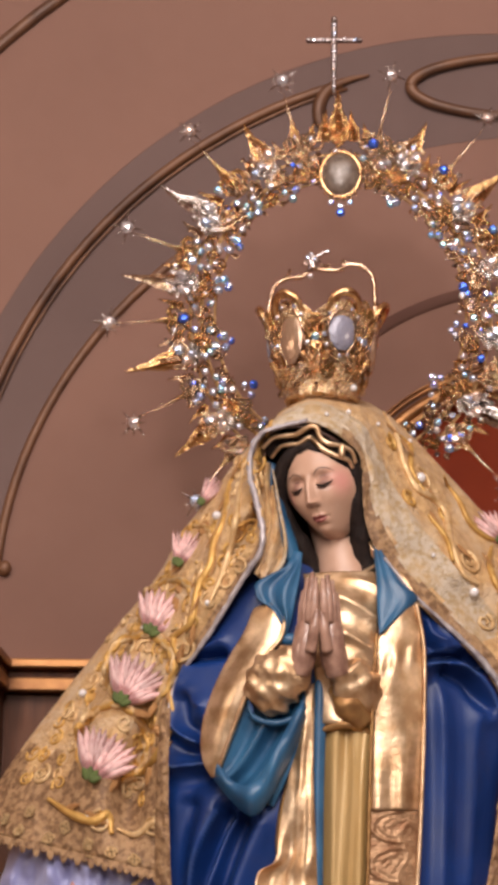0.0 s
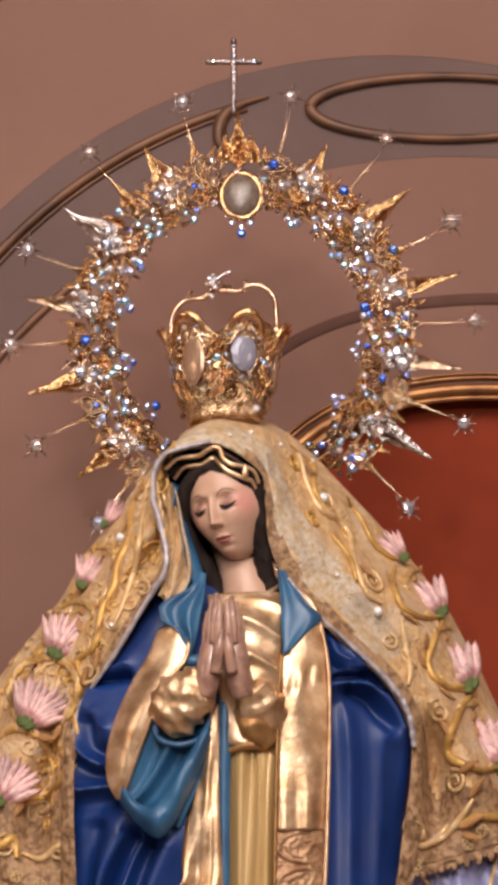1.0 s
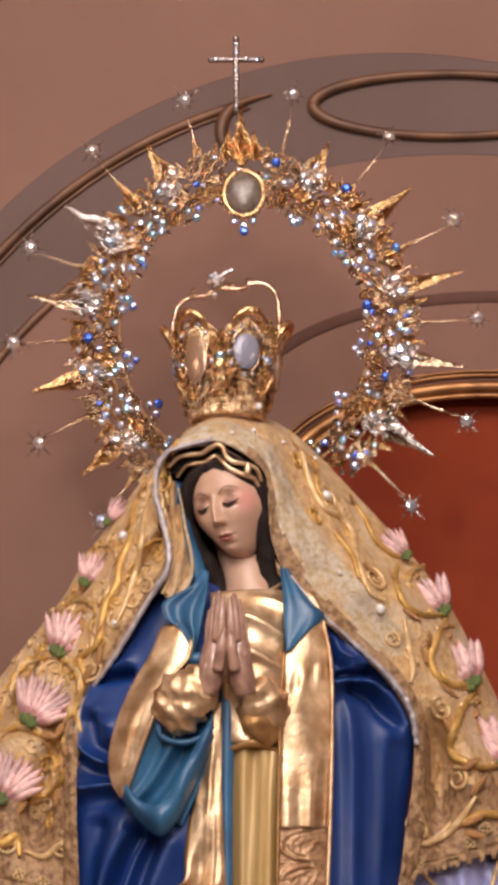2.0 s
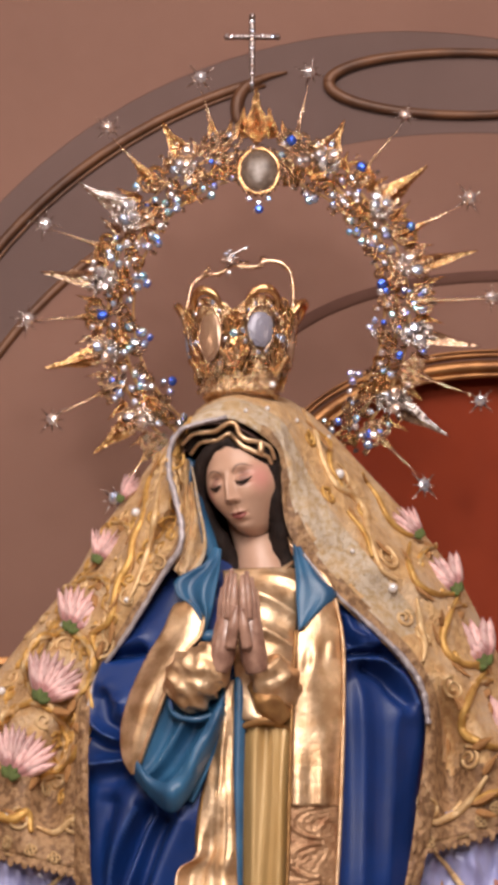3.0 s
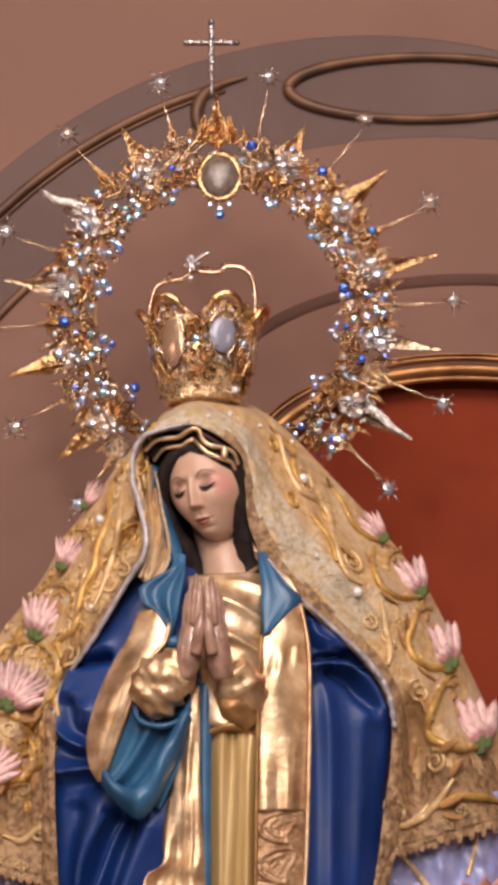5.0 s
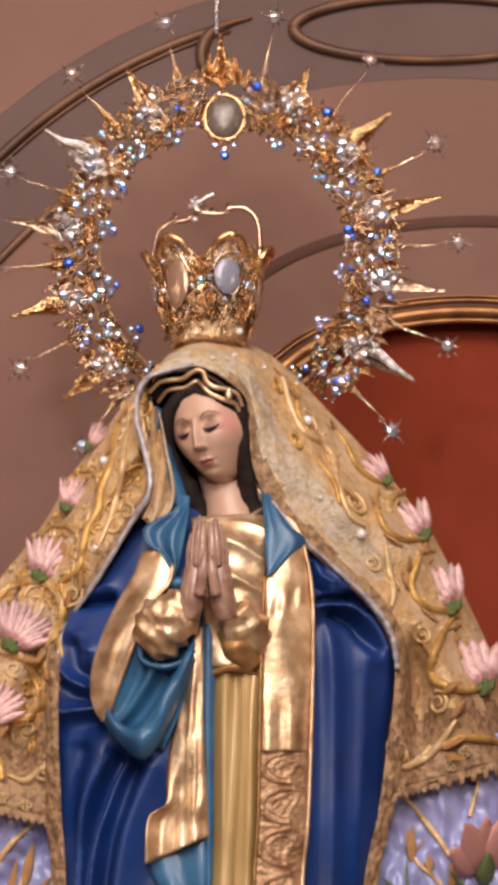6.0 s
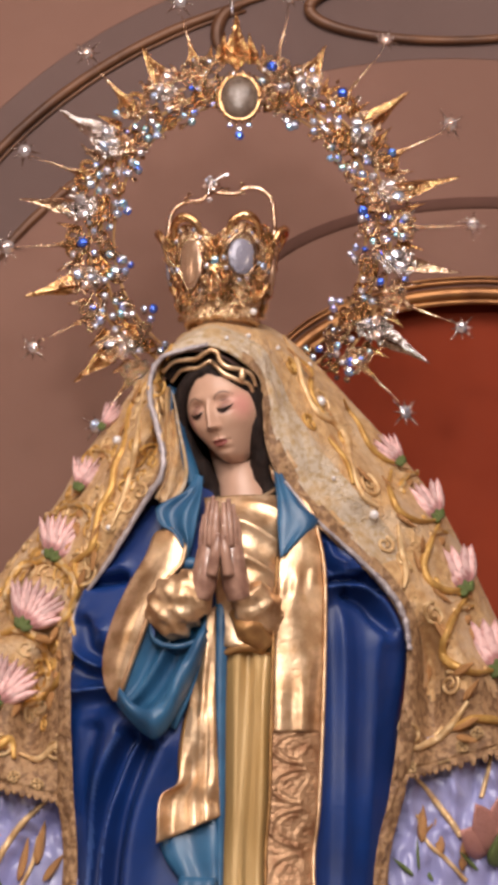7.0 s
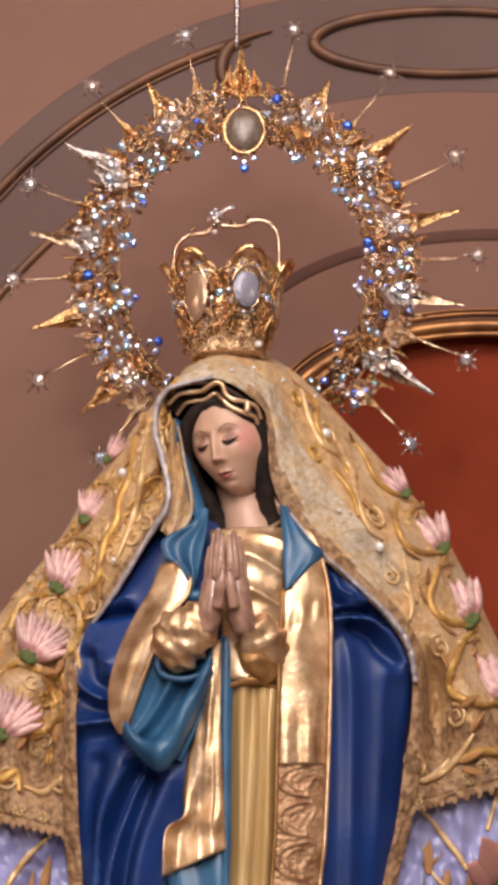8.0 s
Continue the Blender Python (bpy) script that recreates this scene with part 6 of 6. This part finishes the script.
for p, r in (((-6, -5, 8), 5), ((6, -5, 6), 4), ((-10, -5, -2), 5), ((3, -5, -8), 4), ((-1, -5, 14), 4), ((30, -2, 22), 3), ((-2, -2, -26), 6)):
    share("stone", CUT["clear"], finial, Matrix.Translation(Vector(p) * S) @ pose(0, 0, 0, 90 + 9 * p[0] % 50 - 25, 0, 13 * p[2] % 60 - 30) @ Matrix.Scale(S * r, 4))

# ---- halo of rays, stars and stones behind the head ----
HC = Vector((0.0092, 0.1, 2.6065))
halo = thing("halo", HC, "gilded halo of rays and stars set with cut crystals", "halo")
H = 0.0008
VZ = (2.9802 - HC.z) / (418 * H)


def polar(deg, r, out=0.0, spin=0.0):
    """A frame on the halo at an angle from the right and a radius in drawing units: y points away from the centre, z to the nave."""
    w = radians(deg)
    return Matrix.Translation((H * r * math.cos(w), -H * out, H * VZ * r * math.sin(w))) @ Matrix.Rotation(w - math.pi / 2, 4, Vector((0, -1, 0))) @ pose(0, 0, 0, 90, 0, 0) @ pose(0, 0, 0, 0, 0, spin)


START, END = -58, 238
# carrier rings
for r, k, m in ((232, 2.6, "gold_dark"), (256, 3.6, "gold_dark"), (278, 2.6, "gold_dark")):
    bm = bmesh.new()
    pts = [(H * r * math.cos(radians(a)), 0, H * VZ * r * math.sin(radians(a))) for a in range(START, END + 1, 4)]
    tube(bm, pts, H * k, seg=8, n=200, bumpy=0.25, bumps=150)
    part("ring", bm, M[m], halo)

# flame rays: two shapes, each a bevelled wavy blade over a leaf cup
rh = random.Random(3)
FLAME = []
for wav in (0.0, 0.12, -0.10):
    bm = bmesh.new()
    rows = []
    for j in range(15):
        t = j / 14
        w = 0.15 * (1 - t) ** 0.75 * (0.8 + 0.5 * math.sin(math.pi * min(1, t * 1.6))) + 0.006
        c = wav * math.sin(t * 6.0) * 0.35 * (1 - t)
        rows.append([bm.verts.new((c + w * x, t, z * w)) for x, z in ((-1, 0), (-0.35, 0.30), (0, 0.75), (0.35, 0.30), (1, 0), (0, -0.3))])
    grid_faces(bm, rows, 0, close=True)
    bm.faces.new(rows[0])
    bm.faces.new(rows[-1])
    FLAME.append(bm)
FLAMES = {}
for i, bm in enumerate(FLAME):
    for k in ("gold", "gold_pale", "silver"):
        FLAMES[i, k] = mesh_of("ray", bm.copy(), M[CAST[k]], smooth=False)
    bm.free()

# leaf cup below a ray
bm = bmesh.new()
for a, l in ((-58, 0.75), (-30, 0.95), (0, 1.05), (30, 0.95), (58, 0.75)):
    w = radians(a)
    tube(bm, [(0, -0.2, 0), (0.5 * l * math.sin(w), 0.3 * l * math.cos(w), 0.18), (0.85 * l * math.sin(w), 0.75 * l * math.cos(w), 0.12), (0.8 * l * math.sin(w), 0.98 * l * math.cos(w), 0.3)], [0.10, 0.20, 0.17, 0.05], seg=8, n=14, flat=0.55)
CUP = {}
for k in ("gold", "gold_pale", "silver"):
    CUP[k] = mesh_of("leaf_cup", bm.copy(), M[CAST[k]])
bm.free()

# star of eight thin points round a stone
bm = bmesh.new()
for a in range(8):
    w = math.pi / 4 * a
    l = 1.0 if a % 2 == 0 else 0.72
    tube(bm, [(0, 0, 0), (0.55 * l * math.cos(w), 0.55 * l * math.sin(w), 0.02), (l * math.cos(w), l * math.sin(w), 0)], [0.13, 0.06, 0.012], seg=6, n=6)
    ball(bm, (0.36 * math.cos(w), 0.36 * math.sin(w), 0.08), 0.075, 0, 6)
STAR = mesh_of("star", bm, M["cast_silver"])
bm = bmesh.new()
tube(bm, [(0, 0, 0), (0, 0.5, 0.02), (0, 1, 0)], [0.045, 0.026, 0.018], seg=6, n=10)
for t, r in ((0.06, 0.10), (0.2, 0.085), (0.32, 0.075), (0.43, 0.07), (0.53, 0.06), (0.62, 0.055), (0.7, 0.045)):
    ball(bm, (0, t, 0.02), r, 0, 8, (0.9, 1.3, 0.9))
STEM = mesh_of("stem", bm, M["cast_pale"])

# the twelve stars: angle and radius of each
STARS = ((-44.7, 423), (-21.1, 435), (2.7, 431), (26.3, 436), (51.3, 437), (77.3, 429), (105.5, 423), (132.0, 426), (160.0, 426), (182.9, 428), (207.0, 422), (231.3, 413))
for i, (a, r) in enumerate(STARS):
    share("ray", FLAMES[rh.randrange(3), rh.choice(("gold", "gold_pale"))], halo, polar(a, 292, 5) @ pose(0, 0, 0, 0, rh.uniform(-30, 30), 0) @ Matrix.Diagonal((H * 66, H * (88 if i in (6, 7) else rh.uniform(56, 72)), H * 66, 1)))
    share("leaf_cup", CUP["gold_pale"], halo, polar(a, 280, 6) @ Matrix.Scale(H * 32, 4))
    share("stem", STEM, halo, polar(a, 306, 4) @ Matrix.Diagonal((H * 44, H * (r - 318), H * 44, 1)))
    star = share("star", STAR, halo, polar(a, r, 6, rh.uniform(-25, 25)) @ pose(0, 0, 0, rh.uniform(-18, 18), rh.uniform(-18, 18), 0) @ Matrix.Scale(H * rh.uniform(29, 35), 4), "silver eight pointed star")
    share("stone", CUT["clear"], star, Matrix.Translation((0, 0, 0.1)) @ pose(0, 0, 0, rh.uniform(-30, 30), rh.uniform(-30, 30), 0) @ Matrix.Scale(0.38, 4))
    share("scroll", SCROLL[rh.choice(("gold", "gold_pale"))], halo, polar(a, 300, 4) @ Matrix.Scale(H * 30, 4))
    for da, rr, k in ((-4, 268, "clear"), (4, 270, "crystal")):
        share("stone", CUT[k], halo, polar(a + da, rr, 13) @ pose(0, 0, 0, rh.uniform(-20, 20), rh.uniform(-20, 20), 0) @ Matrix.Scale(H * rh.uniform(6, 9), 4))
# the long flame rays: angle, radius of the tip, metal
for b, tip, k in ((-32.7, 412, "silver"), (-9.0, 414, "gold_pale"), (14.6, 421, "gold"), (39.3, 408, "gold"), (64.8, 376, "gold"), (118.6, 385, "gold"), (146.3, 407, "silver"), (171.1, 411, "gold_pale"), (195.4, 409, "gold"), (220.3, 395, "gold")):
    share("ray", FLAMES[rh.randrange(3), k], halo, polar(b, 298, 8) @ pose(0, 0, 0, 0, rh.uniform(-30, 30), 0) @ Matrix.Diagonal((H * 112, H * (tip - 298), H * 100, 1)))
    for da, l in ((-7, 0.5), (7, 0.45)):
        share("ray", FLAMES[rh.randrange(3), rh.choice(("gold", "gold_pale"))], halo, polar(b + da, 290, 4) @ pose(0, 0, 0, 0, 0, -da * 2) @ Matrix.Diagonal((H * 54, H * (tip - 298) * l, H * 54, 1)))
    # clump of leaves and a large clear stone at the ray's foot
    share("leaf_cup", CUP["silver" if k != "gold" else "gold_pale"], halo, polar(b, 286, 9) @ Matrix.Scale(H * 44, 4))
    share("leaf_cup", CUP["silver"], halo, polar(b + rh.uniform(-2, 2), 268, 12) @ Matrix.Scale(H * 36, 4))
    share("leaf_cup", CUP[rh.choice(("gold", "gold_pale"))], halo, polar(b + rh.uniform(-3, 3), 248, 10) @ Matrix.Scale(H * 32, 4))
    for da, rr, sz in ((-2, 300, 11), (2.4, 292, 10), (0, 280, 8)):
        share("stone", CUT["clear"], halo, polar(b + da, rr, 20) @ pose(0, 0, 0, rh.uniform(-35, 35), rh.uniform(-35, 35), 0) @ Matrix.Diagonal((H * sz, H * sz * 1.2, H * 9, 1)))
# single blue stones, and trefoils of iridescent crystals along the inner edge
for a, r, sz in ((78.4, 297, 10), (182.9, 289, 11), (10.1, 230, 10), (52.1, 311, 10), (26.5, 315, 9)):
    share("stone", CUT["sapphire"], halo, polar(a, r, 18) @ pose(0, 0, 0, rh.uniform(-30, 30), rh.uniform(-30, 30), 0) @ Matrix.Scale(H * sz, 4))
for a, r in ((158.0, 291), (149.7, 228), (132.5, 236), (207.0, 294), (-8.7, 214), (-33.4, 212), (38.3, 222), (27.5, 243), (2.4, 299), (-46.3, 300), (191.2, 236), (194.3, 212), (209.2, 252), (219.0, 212), (63.9, 216), (52.5, 240), (114.6, 224), (122.0, 284), (168.8, 220), (64.2, 299)):
    for da, dr in ((-2.6, 4), (2.6, 4), (0, -9)):
        share("stone", CUT["crystal"], halo, polar(a + da + rh.uniform(-0.8, 0.8), r + dr + rh.uniform(-4, 4), 12) @ pose(0, 0, 0, rh.uniform(-25, 25), rh.uniform(-25, 25), 0) @ Matrix.Scale(H * rh.uniform(6.5, 9.5), 4))
# filigree: scrolls, beads and little stones all along the ring
for q in range(74):
    a = START + (END - START) * q / 73 + rh.uniform(-1, 1)
    if abs(a - 90) < 9:
        continue
    r = (236, 264, 250)[q % 3] + rh.uniform(-7, 7)
    share("scroll", SCROLL[rh.choice(("gold", "gold", "gold_pale"))], halo, polar(a, r, rh.uniform(4, 9), rh.uniform(0, 360)) @ Matrix.Scale(H * rh.uniform(13, 21), 4))
for q in range(300):
    a, r = rh.uniform(START, END), rh.uniform(214, 326)
    if abs(a - 90) < 8 and r > 210:
        continue
    share("bead", BEAD[rh.choice(("gold", "gold_pale", "gold_pale", "silver"))], halo, polar(a, r, rh.uniform(4, 14)) @ Matrix.Diagonal((H * rh.uniform(3, 6.5), H * rh.uniform(3, 8), H * 4, 1)))
for q in range(105):
    a, r = rh.uniform(START, END), rh.uniform(218, 318)
    share("stone", CUT[rh.choice(("crystal", "clear", "clear"))], halo, polar(a, r, rh.uniform(10, 18)) @ pose(0, 0, 0, rh.uniform(-30, 30), rh.uniform(-30, 30), 0) @ Matrix.Scale(H * rh.uniform(4.5, 8.5), 4))

# medallion, crest and cross at the top
bm = bmesh.new()
pts = [(H * 37 * math.cos(w), 0, H * 44 * math.sin(w)) for w in [2 * math.pi * q / 36 for q in range(37)]]
tube(bm, pts, H * 3.4, seg=8, n=72)
medal = part("medallion", bm, M["gold"], halo, "oval champagne stone in a beaded gold ring")
medal.location = (H * -1, -H * 14, H * VZ * 238)
bm = bmesh.new()
ball(bm, (0, 0, 0), 1, 0, 24, (H * 33, H * 12, H * 40))
part("cameo", bm, M["topaz"], medal)
for q in range(22):
    w = 2 * math.pi * q / 22
    share("bead", BEAD["gold_pale"], medal, Matrix.Translation((H * 43 * math.cos(w), -H * 2, H * 50 * math.sin(w))) @ Matrix.Scale(H * (5.5 if q % 3 == 0 else 3.2), 4))
for x, z, r in ((0, -64, 7), (-18, -56, 6), (18, -56, 6), (0, -76, 9)):
    share("stone", CUT["crystal"], medal, Matrix.Translation((H * x, -H * 3, H * z)) @ pose(0, 0, 0, 90, 0, 0) @ Matrix.Scale(H * r, 4))
for s in (-1, 1):
    for a, r, sc in ((90 - 13 * s, 262, 22), (90 - 18 * s, 285, 24), (90 - 10 * s, 300, 20), (90 - 15 * s, 240, 16)):
        share("scroll", SCROLL["gold_pale"], halo, polar(a, r, 8, 40 * s) @ Matrix.Scale(H * sc, 4))
for d, l, w in ((-8, 62, 80), (0, 100, 130), (8, 66, 80), (-15, 40, 60), (15, 44, 60)):
    share("ray", FLAMES[0, "gold"], halo, polar(91 + d * 0.7, 300, 8) @ pose(0, 0, 0, 0, 0, -d * 1.4) @ Matrix.Diagonal((H * w, H * l, H * w, 1)), "tall pointed gold crest")
share("leaf_cup", CUP["gold"], halo, polar(91, 296, 10) @ Matrix.Scale(H * 40, 4))

bm = bmesh.new()
tube(bm, [(0, 0, -H * 108), (0, 0, -H * 40), (0, 0, H * 40)], [H * 3, H * 5.5, H * 5.5], seg=8, n=20)
tube(bm, [(-H * 46, 0, 0), (0, 0, 0), (H * 46, 0, 0)], H * 5.5, seg=8, n=20)
for x, z in ((-48, 0), (48, 0), (0, 43)):
    ball(bm, (H * x, 0, H * z), H * 6, 0, 10)
cross = part("cross", bm, M["dull_silver"], halo, "slender silver cross set with crystals")
cross.location = Vector((H * -15, 0, H * VZ * 484))
for x, z in [(q, 0) for q in range(-40, 41, 20)] + [(0, q) for q in range(-96, 44, 18) if q]:
    share("stone", CUT["clear"], cross, Matrix.Translation((H * x, -H * 4, H * z)) @ pose(0, 0, 0, 90 + rh.uniform(-35, 35), 0, rh.uniform(-35, 35)) @ Matrix.Scale(H * (5.0 if z > -50 else 3.6), 4))
# stay that carries the halo from the statue's back
bm = bmesh.new()
tube(bm, [(0, 0.02, -H * 226), (0, 0.02, -0.5), (0, -0.02, -0.75)], 0.008, seg=10, n=20)
tube(bm, [(H * 226 * math.cos(radians(START)), 0, H * VZ * 226 * math.sin(radians(START))), (0, 0.02, -0.30), (H * 226 * math.cos(radians(END)), 0, H * VZ * 226 * math.sin(radians(END)))], 0.006, seg=8, n=20)
part("stay", bm, M["gold_dark"], halo)
